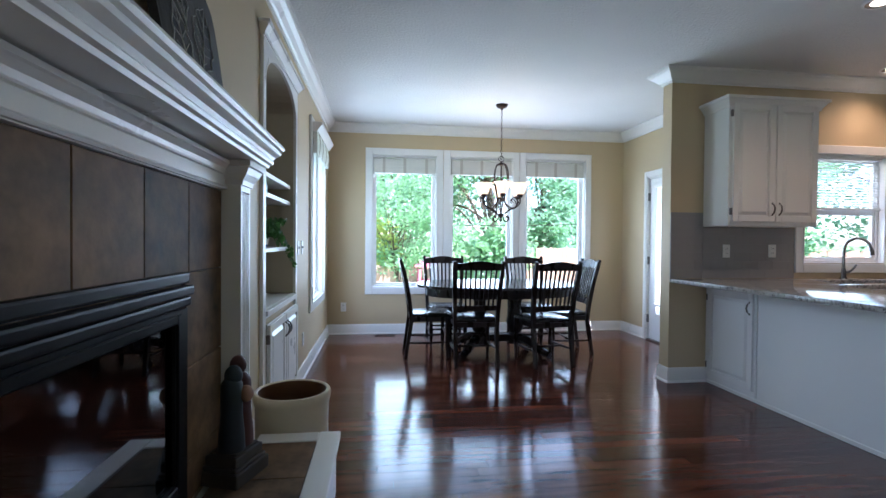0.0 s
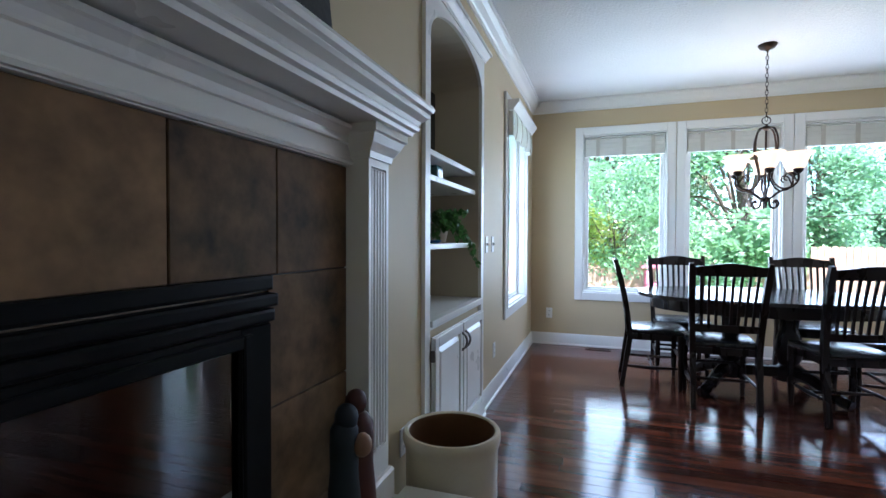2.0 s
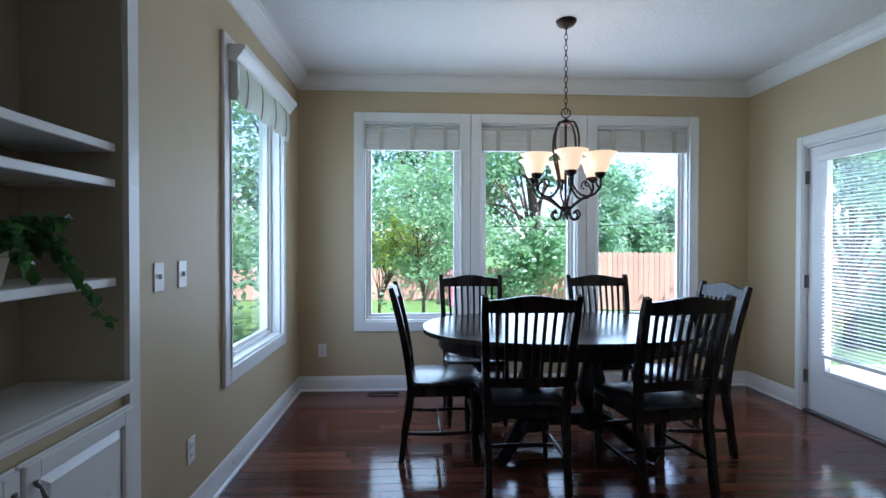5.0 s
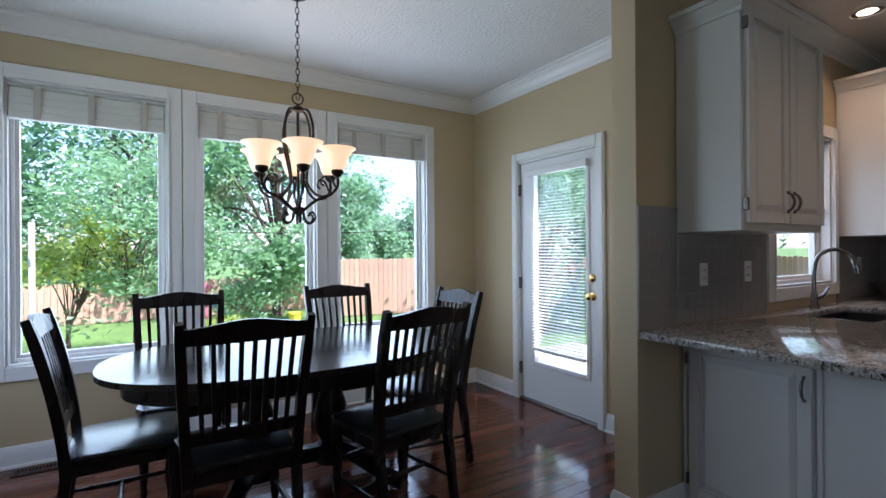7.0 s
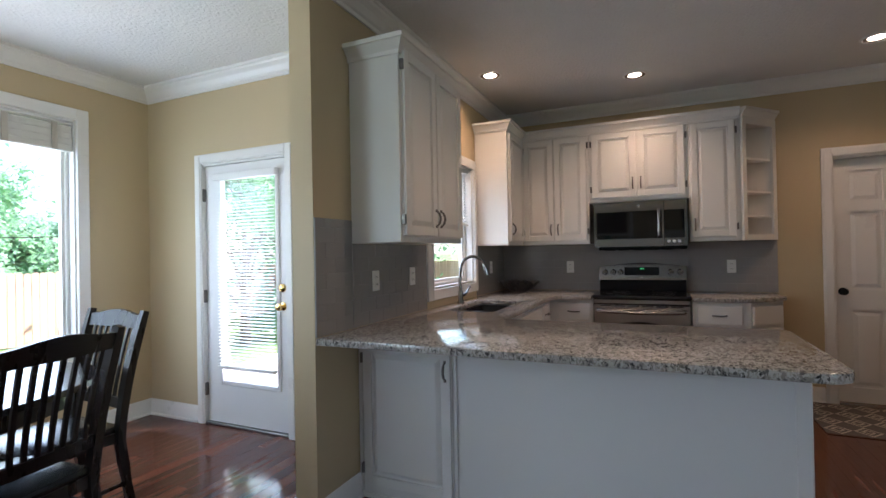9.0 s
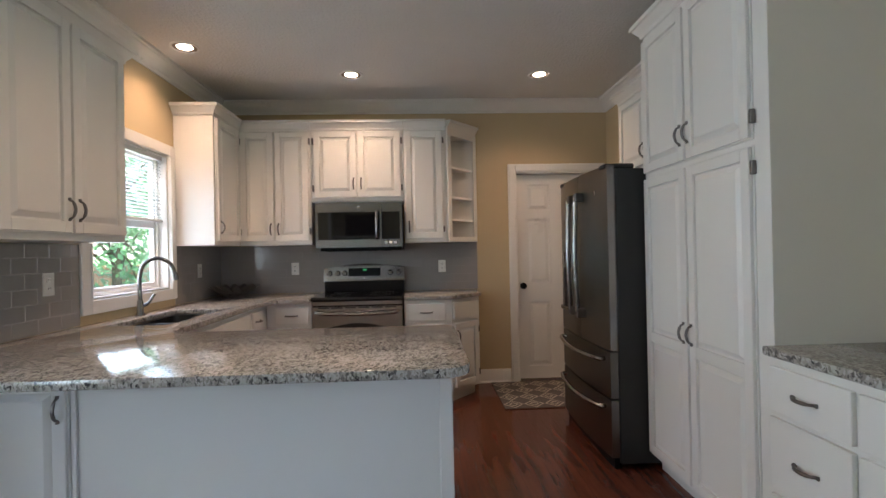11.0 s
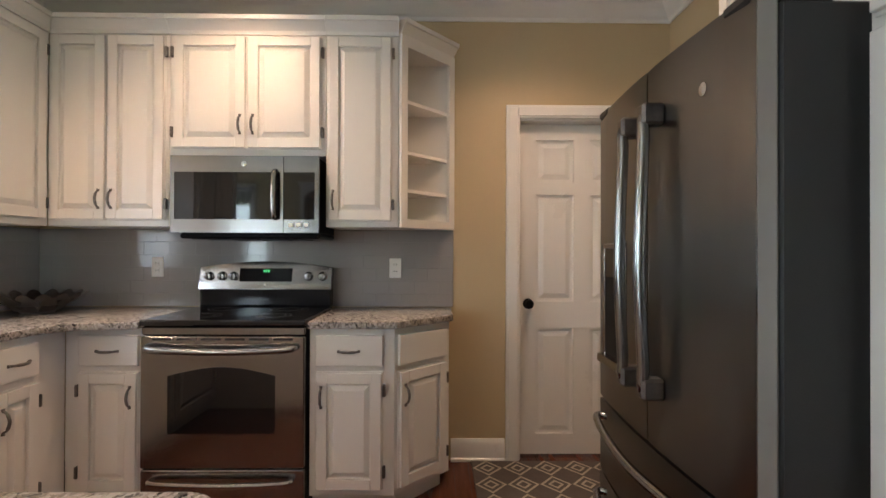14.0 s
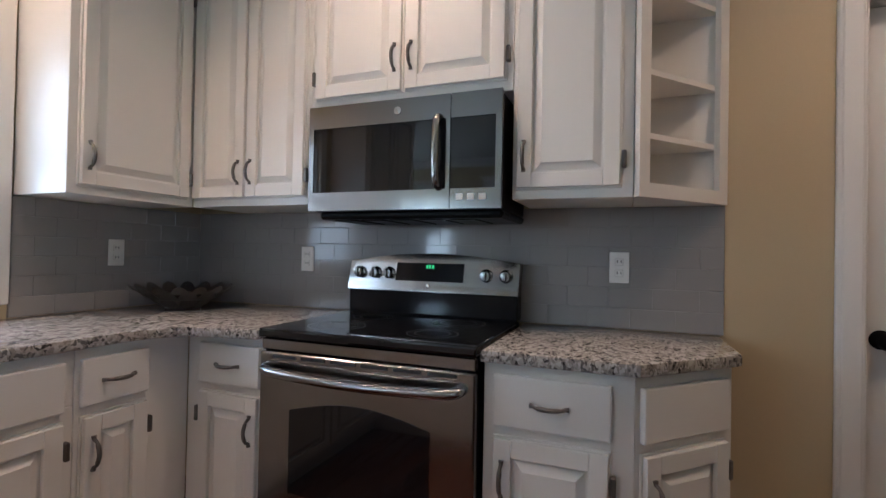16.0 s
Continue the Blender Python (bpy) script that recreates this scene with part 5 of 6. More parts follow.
def niche():
    root = tagged(empty("built_in_bookcase", pose(LX, 2.887, 0, 0, 0, 90)), "white arched built-in bookcase with cupboard doors below", "bookcase")
    W = 1.108
    o0, o1, zb = 0.066, 1.046, 0.805
    D = 0.34
    arcs = [(o0 + (o1 - o0) * (0.5 - 0.5 * math.cos(math.pi * i / 16)), 2.155 + 0.19 * math.sin(math.pi * i / 16)) for i in range(17)]
    bm = bmesh.new()
    put = lambda u, v, w: (u, w, v)
    box(bm, 0, o0, -0.02, -0.0005, 0.0, 2.36)
    box(bm, o1, W, -0.02, -0.0005, 0.0, 2.36)
    for a, b in zip(arcs, arcs[1:]):
        prism(bm, [a, b, (b[0], 2.42), (a[0], 2.42)], put, -0.02, -0.0005)
    box(bm, 0, o0, -0.02, -0.0005, 2.36, 2.42)
    box(bm, o1, W, -0.02, -0.0005, 2.36, 2.42)
    box(bm, o0, o1, -0.02, -0.0005, zb - 0.045, zb - 0.002)
    box(bm, o0, o1, -0.02, -0.0005, 0.0, 0.10)
    mesh_ob("face_frame", bm, TRIM, root)
    bm = bmesh.new()
    moulding(bm, [(o * 0.8, u * 0.85) for o, u in CAP], [(0, -0.0005), (0, -0.02), (W, -0.02), (W, -0.0005)], 2.37)
    mesh_ob("cornice", bm, TRIM, root)
    bm = bmesh.new()
    moulding(bm, BASE, [(0, -0.0205), (W, -0.0205)], 0)
    mesh_ob("plinth", bm, TRIM, root, smooth=True)
    NI = material("niche_beige_paint", (0.52, 0.45, 0.33), 0.6, vary=0.05, scale=2, grain=160, bump=0.1)
    boxes("niche_lining", NI, [(o0 - 0.004, o0 + 0.006, 0.0, D, zb, 2.42), (o1 - 0.006, o1 + 0.004, 0.0, D, zb, 2.42), (o0 - 0.01, o1 + 0.01, D, D + 0.02, zb - 0.02, 2.45), (o0 - 0.01, o1 + 0.01, 0.151, D, 2.42, 2.44)], root)
    bm = bmesh.new()
    for a, b in zip(arcs, arcs[1:]):
        prism(bm, [a, b, (b[0], b[1] + 0.01), (a[0], a[1] + 0.01)], put, 0.0, D)
    mesh_ob("arch_soffit", bm, NI, root, smooth=True)
    boxes("counter", TRIM, [(o0 - 0.01, o1 + 0.01, -0.0, D, zb - 0.03, zb), (o0, o1, -0.034, 0, zb - 0.03, zb)], root, bev=0.003)
    boxes("shelf", TRIM, [(o0 + 0.007, o1 - 0.007, 0.02, D, z - 0.03, z) for z in (1.17, 1.515, 1.64)], root, bev=0.003)
    leaf(root, o0 + 0.012, (o0 + o1) / 2 - 0.003, 0.115, 0.725, y=-0.02, handle=("r", 0.62), hinge="l", mat=TRIM)
    leaf(root, (o0 + o1) / 2 + 0.003, o1 - 0.012, 0.115, 0.725, y=-0.02, handle=("l", 0.62), mat=TRIM)


niche()
tagged(boxes("small_flat_screen", BLACK, [(-0.80, -0.765, 3.02, 3.68, 1.641, 2.10)], bev=0.008), "black flat screen standing on the bookcase shelf", "television")
TEAL = material("teal_glass", (0.1, 0.32, 0.28), 0.12, vary=0.3, scale=30)
tagged(one("glass_box", TEAL, lambda bm: (box(bm, -0.72, -0.63, 3.34, 3.44, 1.5165, 1.595, bev=0.012, seg=2), box(bm, -0.715, -0.635, 3.345, 3.435, 1.596, 1.605, bev=0.004))), "small teal glass box on the bookcase shelf", "box")


def leaf_mat(name, c, lo):
    m = material(name, c, 0.34, vary=0.4, scale=1.2, grain=14, bump=0.1, tone=lo)
    t = m.node_tree
    b = t.nodes["Principled BSDF"]
    tl, mx = t.nodes.new("ShaderNodeBsdfTranslucent"), t.nodes.new("ShaderNodeMixShader")
    tl.inputs[0].default_value = (c[0] * 2.2, c[1] * 2.5, c[2] * 1.9, 1)
    mx.inputs[0].default_value = 0.4
    t.links.new(b.outputs[0], mx.inputs[1])
    t.links.new(tl.outputs[0], mx.inputs[2])
    t.links.new(mx.outputs[0], t.nodes["Material Output"].inputs[0])
    return m


def ivy():
    root = tagged(empty("trailing_ivy", pose(-0.70, 3.55, 1.171)), "small potted ivy trailing over the bookcase shelf", "plant")
    IV = leaf_mat("ivy_leaf", (0.05, 0.11, 0.03), (0.015, 0.04, 0.012))
    one("pot", CROCKM, lambda bm: lathe(bm, [(0.045, 0), (0.06, 0.08), (0.066, 0.085), (0.062, 0.095), (0.052, 0.09), (0.001, 0.085)], n=20), root, True)
    rnd = random.Random(3)
    stems, leaves = bmesh.new(), bmesh.new()
    for k in range(26):
        a = rnd.uniform(-1.5, 1.5) if k > 4 else rnd.uniform(0.9, 1.3)
        far, drop = rnd.uniform(0.06, 0.17), rnd.uniform(-0.08, 0.10)
        p = [Vector((0, 0, 0.09)), Vector((math.cos(a) * far * 0.5, math.sin(a) * far, 0.16 - 0.2 * drop)), Vector((min(0.17, math.cos(a) * far), math.sin(a) * far * 1.7, 0.10 - drop))]
        if k < 4:
            p.append(Vector((0.17, 0.14 + 0.04 * k, -0.02 - 0.04 * k)))
        pts = curve_pts(p, 5)
        tube(stems, pts, 0.0015, 4)
        for q in pts[2:]:
            for _ in range(2):
                s = rnd.uniform(0.014, 0.024)
                m = Matrix.Translation(q + Vector((rnd.uniform(0, 0.012), rnd.uniform(-1, 1) * 0.012, rnd.uniform(-1, 1) * 0.012))) @ Euler((rnd.uniform(-1, 1), rnd.uniform(-1, 1) + 1.1, rnd.uniform(-2, 2))).to_matrix().to_4x4()
                vs = [leaves.verts.new(m @ Vector((x * s, y * s, z * s))) for x, y, z in ((-1, 0, 0), (-0.4, 0.8, 0.15), (0.5, 0.45, 0.1), (1.2, 0, -0.2), (0.5, -0.45, 0.1), (-0.4, -0.8, 0.15))]
                leaves.faces.new(vs)
    mesh_ob("stem", stems, IV, root)
    tagged(mesh_ob("foliage", leaves, IV, root), kind="stuff")


ivy()
tagged(one("trinket_dish", material("blue_ceramic", (0.03, 0.12, 0.3), 0.25), lambda bm: lathe(bm, [(0.03, 0), (0.045, 0.012), (0.047, 0.016), (0.03, 0.008), (0.001, 0.006)], (-0.64, 3.3, 1.171), 20), None, True), "small blue ceramic dish on the bookcase shelf", "dish")

# ---- dining set ----


def table():
    root = tagged(empty("dining_table", pose(1.42, 5.24, 0)), "black oval pedestal dining table with a satin top", "table")
    A, B = 0.90, 0.59
    el = lambda s: [((A - s) * math.copysign(abs(math.cos(t)) ** 0.85, math.cos(t)), (B - s) * math.copysign(abs(math.sin(t)) ** 0.85, math.sin(t))) for t in (2 * math.pi * i / 64 for i in range(64))]
    put = lambda u, v, w: (u, v, w)
    one("top", TABLETOP, lambda bm: prism(bm, el(0), put, 0.735, 0.762, bev=0.008), root, True)
    one("apron", DARK, lambda bm: (prism(bm, el(0.10), put, 0.64, 0.735), prism(bm, el(0.075), put, 0.725, 0.735)), root, True)
    def pedestal(bm):
        for sx in (-0.2, 0.2):
            lathe(bm, [(0.11, 0.64), (0.11, 0.60), (0.07, 0.57), (0.06, 0.5), (0.085, 0.42), (0.1, 0.34), (0.085, 0.26), (0.06, 0.22), (0.09, 0.19), (0.09, 0.1), (0.03, 0.09)], (sx, 0, 0), 20)
        box(bm, -0.2, 0.2, -0.04, 0.04, 0.12, 0.2, bev=0.008)
    one("pedestal", DARK, pedestal, root, True)
    def feet(bm):
        for sx, sy in ((-1, -1), (-1, 1), (1, -1), (1, 1)):
            pts = curve_pts([(sx * 0.22, sy * 0.03, 0.17), (sx * 0.30, sy * 0.14, 0.15), (sx * 0.40, sy * 0.27, 0.07), (sx * 0.47, sy * 0.36, 0.036)], 5)
            tube(bm, pts, [0.055 - 0.0012 * i for i in range(len(pts))], 8)
    one("foot", DARK, feet, root, True)


table()


def chair(m):
    root = tagged(empty("dining_chair", m), "black-stained wooden dining chair with a slatted back", "chair", "chairs round the table")
    one("seat", LEATHER, lambda bm: prism(bm, [(-0.20, -0.2), (0.20, -0.2), (0.235, 0.16), (0.21, 0.215), (0.1, 0.235), (-0.1, 0.235), (-0.21, 0.215), (-0.235, 0.16)], lambda u, v, w: (u, v, w), 0.435, 0.47, bev=0.012), root, True)
    boxes("seat_rail", DARK, [(-0.185, 0.185, -0.2, -0.18, 0.385, 0.435), (-0.195, 0.195, 0.175, 0.195, 0.385, 0.435), (-0.205, -0.185, -0.18, 0.175, 0.385, 0.435), (0.185, 0.205, -0.18, 0.175, 0.385, 0.435)], root)
    line = lambda z: -0.25 + 0.06 * min(1, z / 0.4) if z < 0.4 else -0.19 - 0.045 * ((z - 0.4) / 0.64) - 0.075 * ((z - 0.4) / 0.64) ** 2
    splay = lambda z: 0.205 + 0.033 * max(0, (z - 0.4) / 0.64)
    for s in (-1, 1):
        one("rear_post", DARK, lambda bm: tube(bm, [(s * splay(z), line(z), z) for z in [0.004 + 1.03 * i / 16 for i in range(17)]], [0.024] * 4 + [0.028] * 4 + [0.027] * 7 + [0.025, 0.021], 4), root)
        one("front_leg", DARK, lambda bm: lathe(bm, [(0.012, 0.0), (0.018, 0.02), (0.015, 0.05), (0.021, 0.12), (0.024, 0.2), (0.018, 0.25), (0.023, 0.265), (0.018, 0.28), (0.024, 0.31), (0.026, 0.33), (0.026, 0.437)], (s * 0.20, 0.185, 0), 14), root, True)
    one("stretcher", DARK, lambda bm: ([tube(bm, [(s * 0.205, -0.22, 0.17), (s * 0.205, -0.02, 0.165), (s * 0.20, 0.185, 0.17)], [0.009, 0.014, 0.009], 8) for s in (-1, 1)], tube(bm, [(-0.2, -0.02, 0.166), (0, -0.02, 0.166), (0.2, -0.02, 0.166)], [0.009, 0.014, 0.009], 8), tube(bm, [(-0.2, 0.185, 0.25), (0, 0.185, 0.25), (0.2, 0.185, 0.25)], [0.009, 0.013, 0.009], 8)), root, True)

    def rail(z0, z1, arch):
        def build(bm):
            n = 12
            grid = []
            for i in range(n + 1):
                u = 2 * i / n - 1
                w0 = splay(z0) - 0.012
                top = z1 + arch * (0.5 + 0.5 * math.cos(math.pi * u))
                bow = 0.012 * (1 - u * u)
                grid.append([bm.verts.new((u * w0, line(z) - bow + o, z)) for z, o in ((z0, 0.011), (z0, -0.011), (top, -0.011), (top, 0.011))])
            for a, b in zip(grid, grid[1:]):
                for k in range(4):
                    bm.faces.new((a[k], a[(k + 1) % 4], b[(k + 1) % 4], b[k]))
            bm.faces.new(grid[0])
            bm.faces.new(grid[-1][::-1])
        return build
    one("crest_rail", DARK, rail(0.945, 1.01, 0.025), root, True)
    one("lower_rail", DARK, rail(0.55, 0.60, 0.0), root, True)
    for k in range(8):
        u = -0.165 + 0.33 * k / 7
        one("slat", DARK, lambda bm: tube(bm, [(u * (0.95 + 0.1 * i / 6), line(0.59 + 0.365 * i / 6) - 0.010, 0.59 + 0.365 * i / 6) for i in range(7)], 0.0125, 4, flat=0.6), root)
    return root


first = chair(pose(1.055, 4.83, 0))
for m in (pose(1.76, 4.745, 0, 0, 0, 10), pose(0.64, 5.20, 0, 0, 0, -90), pose(2.15, 5.17, 0, 0, 0, 88), pose(0.91, 5.72, 0, 0, 0, 180), pose(1.945, 5.72, 0, 0, 0, 180)):
    copy_thing(first, m)


def chandelier():
    X, Y = 1.445, 5.25
    root = tagged(empty("chandelier", pose(X, Y, 0)), "bronze scrolled chandelier with six lit frosted bowls", "chandelier")
    one("canopy", IRON, lambda bm: lathe(bm, [(0.066, H), (0.066, H - 0.008), (0.05, H - 0.03), (0.02, H - 0.04), (0.008, H - 0.055)], n=24), root, True)
    def chain(bm):
        z, k = H - 0.05, 0
        while z > 2.17:
            p = []
            for i in range(13):
                a = 2 * math.pi * i / 12
                o = 0.010 * math.cos(a)
                p.append((o if k % 2 else 0, 0 if k % 2 else o, z - 0.021 + 0.021 * math.sin(a)))
            tube(bm, p, 0.0024, 5)
            z -= 0.034
            k += 1
    one("chain", IRON, chain, root, True)
    one("ring", IRON, lambda bm: tube(bm, [(0.03 * math.cos(a), 0, 2.135 + 0.03 * math.sin(a)) for a in (2 * math.pi * i / 20 for i in range(21))], 0.004, 6), root, True)
    one("stem", IRON, lambda bm: lathe(bm, [(0.004, 2.105), (0.012, 2.095), (0.03, 2.085), (0.032, 2.065), (0.008, 2.055), (0.008, 1.56), (0.012, 1.54), (0.034, 1.53), (0.034, 1.505), (0.012, 1.49), (0.006, 1.46), (0.001, 1.455)], n=16), root, True)
    def crownarm(bm):
        for k in range(4):
            a = math.pi / 2 * k + 0.6
            c, s = math.cos(a), math.sin(a)
            tube(bm, curve_pts([(c * r, s * r, z) for r, z in ((0.025, 2.075), (0.07, 2.06), (0.10, 1.98), (0.098, 1.88), (0.06, 1.72), (0.062, 1.66), (0.11, 1.605), (0.16, 1.585))], 5), 0.0075, 6)
    one("cage_arm", IRON, crownarm, root, True)
    for k in range(6):
        a = math.pi / 3 * k + math.radians(81 - 180)
        c, s = math.cos(a), math.sin(a)
        at = lambda r, z: (c * r, s * r, z)
        def arm(bm):
            tube(bm, curve_pts([at(r, z) for r, z in ((0.03, 1.515), (0.075, 1.55), (0.13, 1.585), (0.185, 1.60), (0.225, 1.645), (0.225, 1.70))], 5), 0.0085, 6)
            tube(bm, curve_pts([at(r, z) for r, z in ((0.215, 1.64), (0.185, 1.69), (0.145, 1.70), (0.13, 1.665), (0.15, 1.65))], 5), 0.006, 6)
            tube(bm, curve_pts([at(r, z) for r, z in ((0.03, 1.505), (0.04, 1.46), (0.075, 1.445), (0.098, 1.475), (0.08, 1.505), (0.065, 1.485))], 5), 0.0065, 6)
        one("arm", IRON, arm, root, True)
        one("cup", IRON, lambda bm: lathe(bm, [(0.012, 1.695), (0.03, 1.71), (0.035, 1.728), (0.03, 1.734)], at(0.225, 0), 16), root, True)
        bm = bmesh.new()
        lathe(bm, [(0.026, 1.732), (0.038, 1.738), (0.051, 1.762), (0.059, 1.79), (0.068, 1.818), (0.083, 1.838), (0.101, 1.848), (0.102, 1.853), (0.080, 1.843), (0.064, 1.822), (0.055, 1.792), (0.047, 1.765), (0.034, 1.744), (0.02, 1.74)], at(0.225, 0), 24)
        mesh_ob("glass_bowl", bm, FROST, root, smooth=True)
        one("bulb", HOT, lambda bm: lathe(bm, [(0.012, 1.742), (0.022, 1.775), (0.024, 1.79), (0.014, 1.81), (0.001, 1.815)], at(0.225, 0), 12), root, True)
    lamp("chandelier_lamp", "POINT", pose(X, Y, 1.93), 0.7, (1.0, 0.76, 0.5), radius=0.12)


chandelier()

# ---- outside ----
GZ = -0.9
GRASS = material("lawn", (0.11, 0.20, 0.045), 0.9, vary=0.35, scale=0.9, grain=30, bump=0.5, dist=0.02)
FENCEM = material("cedar_fence", (0.50, 0.30, 0.21), 0.85, vary=0.25, scale=2, grain=30, bump=0.3, stretch=(4, 4, 0.5), rand=0.3)
BARK = material("bark", (0.12, 0.085, 0.06), 0.9, vary=0.35, scale=6, grain=25, bump=0.8, dist=0.01)
PAVE = material("pale_concrete", (0.5, 0.47, 0.43), 0.9, vary=0.12, scale=1.5, grain=60, bump=0.2)
tagged(boxes("ground", GRASS, [(-900, 900, -900, 900, GZ - 0.4, GZ)]), kind="structure")
structure(boxes("patio", PAVE, [(0.5, 3.6, 6.6, 10.2, GZ, GZ + 0.06), (3.6, 9.0, 4.2, 10.2, GZ, GZ + 0.06)], bev=0.01))
structure(boxes("door_stoop", PAVE, [(RX + 0.16, RX + 1.5, 4.6, 6.1, GZ + 0.06, -0.13), (RX + 1.5, RX + 1.85, 4.6, 6.1, GZ + 0.06, -0.37), (RX + 1.85, RX + 2.2, 4.6, 6.1, GZ + 0.06, -0.61)], bev=0.01))
structure(boxes("foundation", PAVE, [(LX - 0.14, 6.7, SY - 0.14, KY + 0.12, GZ, -0.16), (LX - 0.14, RX + 0.14, KY + 0.12, BY + 0.14, GZ, -0.16)]))


def fence(name, p, q, h, w=0.14):
    p, q = Vector(p), Vector(q)
    d = q - p
    n = int(d.length / (w + 0.012))
    root = tagged(empty(name, Matrix.Translation((p.x, p.y, GZ)) @ Matrix.Rotation(math.atan2(d.y, d.x), 4, "Z")), "weathered reddish wooden picket fence along the yard", "fence", "yard fences")
    L = d.length
    boxes("rail", FENCEM, [(0, L, 0.01, 0.05, z, z + 0.09) for z in (0.3, h - 0.35)], root)
    me = None
    for k in range(n):
        if me is None:
            ob = one("picket", FENCEM, lambda bm: prism(bm, [(0, 0.03), (w, 0.03), (w, h - 0.04), (w - 0.03, h), (0.03, h), (0, h - 0.04)], lambda u, v, t: (u, t, v), -0.012, 0.008), root)
            me = ob.data
        else:
            ob = new("picket", me)
            ob.parent = root
        ob.matrix_basis = pose(k * (w + 0.012), 0, random.uniform(-0.02, 0.02))


fence("picket_fence", (-9, 20.5), (7.5, 20.5), 1.25)
fence("picket_fence", (6.0, 17.6), (19.0, 15.0), 1.9, 0.15)
fence("picket_fence", (19.0, 15.0), (17.5, 3.0), 1.9, 0.15)


def tree(name, x, y, h, r, trunk, seed, mat, n=5200, low=0.25, leafsize=0.16, label="leafy green garden tree in full sun"):
    """Tapered trunk, forking limbs, and many single leaves in clumps round the limb ends."""
    rnd = random.Random(seed)
    root = tagged(empty(name, pose(x, y, GZ)), label, "tree" if "tree" in name else "shrub", "garden trees")
    bm = bmesh.new()
    top = Vector((rnd.uniform(-0.3, 0.3), rnd.uniform(-0.3, 0.3), h * 0.8))
    pts = curve_pts([(0, 0, -0.05), (rnd.uniform(-0.1, 0.1), 0, h * 0.25), top * 0.6 + Vector((0, 0, 0.03)), top], 5)
    tube(bm, pts, [trunk * (1 - 0.85 * i / (len(pts) - 1)) for i in range(len(pts))], 8)
    tips = []
    for k in range(26):
        t = rnd.uniform(0.25, 0.95)
        base = pts[int(t * (len(pts) - 1))]
        a = rnd.uniform(0, 2 * math.pi)
        zt = h * (low + (1 - low) * rnd.random() ** 0.8)
        spread = r * math.sqrt(max(0.08, 1 - ((zt / h - (low + 1) / 2) / ((1 - low) / 2 + 0.05)) ** 2)) * rnd.uniform(0.35, 1.0)
        tip = Vector((math.cos(a) * spread, math.sin(a) * spread, zt))
        mid = base.lerp(tip, 0.5) + Vector((0, 0, 0.06 * h))
        tube(bm, curve_pts([base, mid, tip], 4), [trunk * 0.32 * (1 - 0.095 * i) for i in range(9)], 5)
        tips.append(tip)
        for _ in range(3):
            tips.append(tip + Vector((rnd.gauss(0, 1), rnd.gauss(0, 1), rnd.gauss(0, 0.7))) * r * 0.22)
    mesh_ob("trunk", bm, BARK, root, smooth=True)
    co, fa = [], []
    for i in range(int(n * 1.6)):
        c = rnd.choice(tips) + Vector((rnd.gauss(0, 1), rnd.gauss(0, 1), rnd.gauss(0, 0.75))) * r * 0.15
        c.z = max(c.z, 0.12)
        s = leafsize * 0.76 * rnd.uniform(0.6, 1.25)
        m = Euler((rnd.uniform(-0.9, 0.9), rnd.uniform(-0.9, 0.9), rnd.uniform(0, 6.3))).to_matrix()
        b = len(co)
        for u, v, w in ((-1, 0, 0), (-0.1, 0.55, 0.12), (1, 0, -0.1), (-0.1, -0.55, 0.12)):
            q = c + m @ Vector((u * s, v * s, w * s))
            co.append((q.x, q.y, q.z))
        fa += [(b, b + 1, b + 2), (b, b + 2, b + 3)]
    me = bpy.data.meshes.new("foliage")
    me.from_pydata(co, [], fa)
    me.materials.append(mat)
    ob = new("foliage", me)
    ob.parent = root
    tagged(ob, kind="stuff")


G1 = leaf_mat("maple_leaf", (0.18, 0.28, 0.17), (0.06, 0.12, 0.07))
G2 = leaf_mat("dark_leaf", (0.15, 0.25, 0.16), (0.045, 0.10, 0.065))
G3 = leaf_mat("yellow_green_leaf", (0.30, 0.33, 0.09), (0.13, 0.18, 0.05))
# G4: distance haze over the far trees, mixed into the leaf colour as pale blue-green
G4 = leaf_mat("haze_tinted_leaf", (0.20, 0.30, 0.22), (0.08, 0.15, 0.10))
tree("young_tree", 0.55, 13.2, 3.9, 1.5, 0.055, 1, G1, 3400, 0.36, 0.085)
tree("young_tree", -0.35, 13.6, 2.9, 0.9, 0.05, 2, G3, 1500, 0.5, 0.08, "small yellow-green garden tree")
tree("garden_tree", -5.5, 23.6, 10.0, 4.3, 0.22, 3, G2, 8000, 0.14, 0.19)
tree("garden_tree", 0.0, 24.2, 10.6, 4.4, 0.24, 4, G2, 8000, 0.14, 0.19)
tree("garden_tree", 4.6, 19.3, 7.4, 2.7, 0.2, 5, G1, 8000, 0.12, 0.16)
tree("garden_tree", 9.0, 26.0, 7.6, 2.1, 0.25, 6, G4, 7000, 0.15, 0.17)
tree("garden_tree", 14.5, 31.0, 4.3, 2.6, 0.25, 14, G4, 5000, 0.15, 0.22)
tree("garden_tree", 19.5, 31.0, 5.4, 3.6, 0.25, 7, G2, 6000, 0.15, 0.24)
tree("garden_tree", -3.4, 7.6, 6.2, 1.7, 0.12, 8, G1, 6500, 0.1, 0.09)
tree("garden_tree", -5.5, 11.5, 8.0, 3.0, 0.16, 9, G2, 6000, 0.1, 0.15)
tree("garden_tree", 9.6, 11.8, 5.2, 2.1, 0.14, 10, G2, 7500, 0.14, 0.12)
tree("garden_tree", 15.5, 11.0, 7.0, 3.0, 0.16, 12, G2, 5000, 0.1, 0.16)
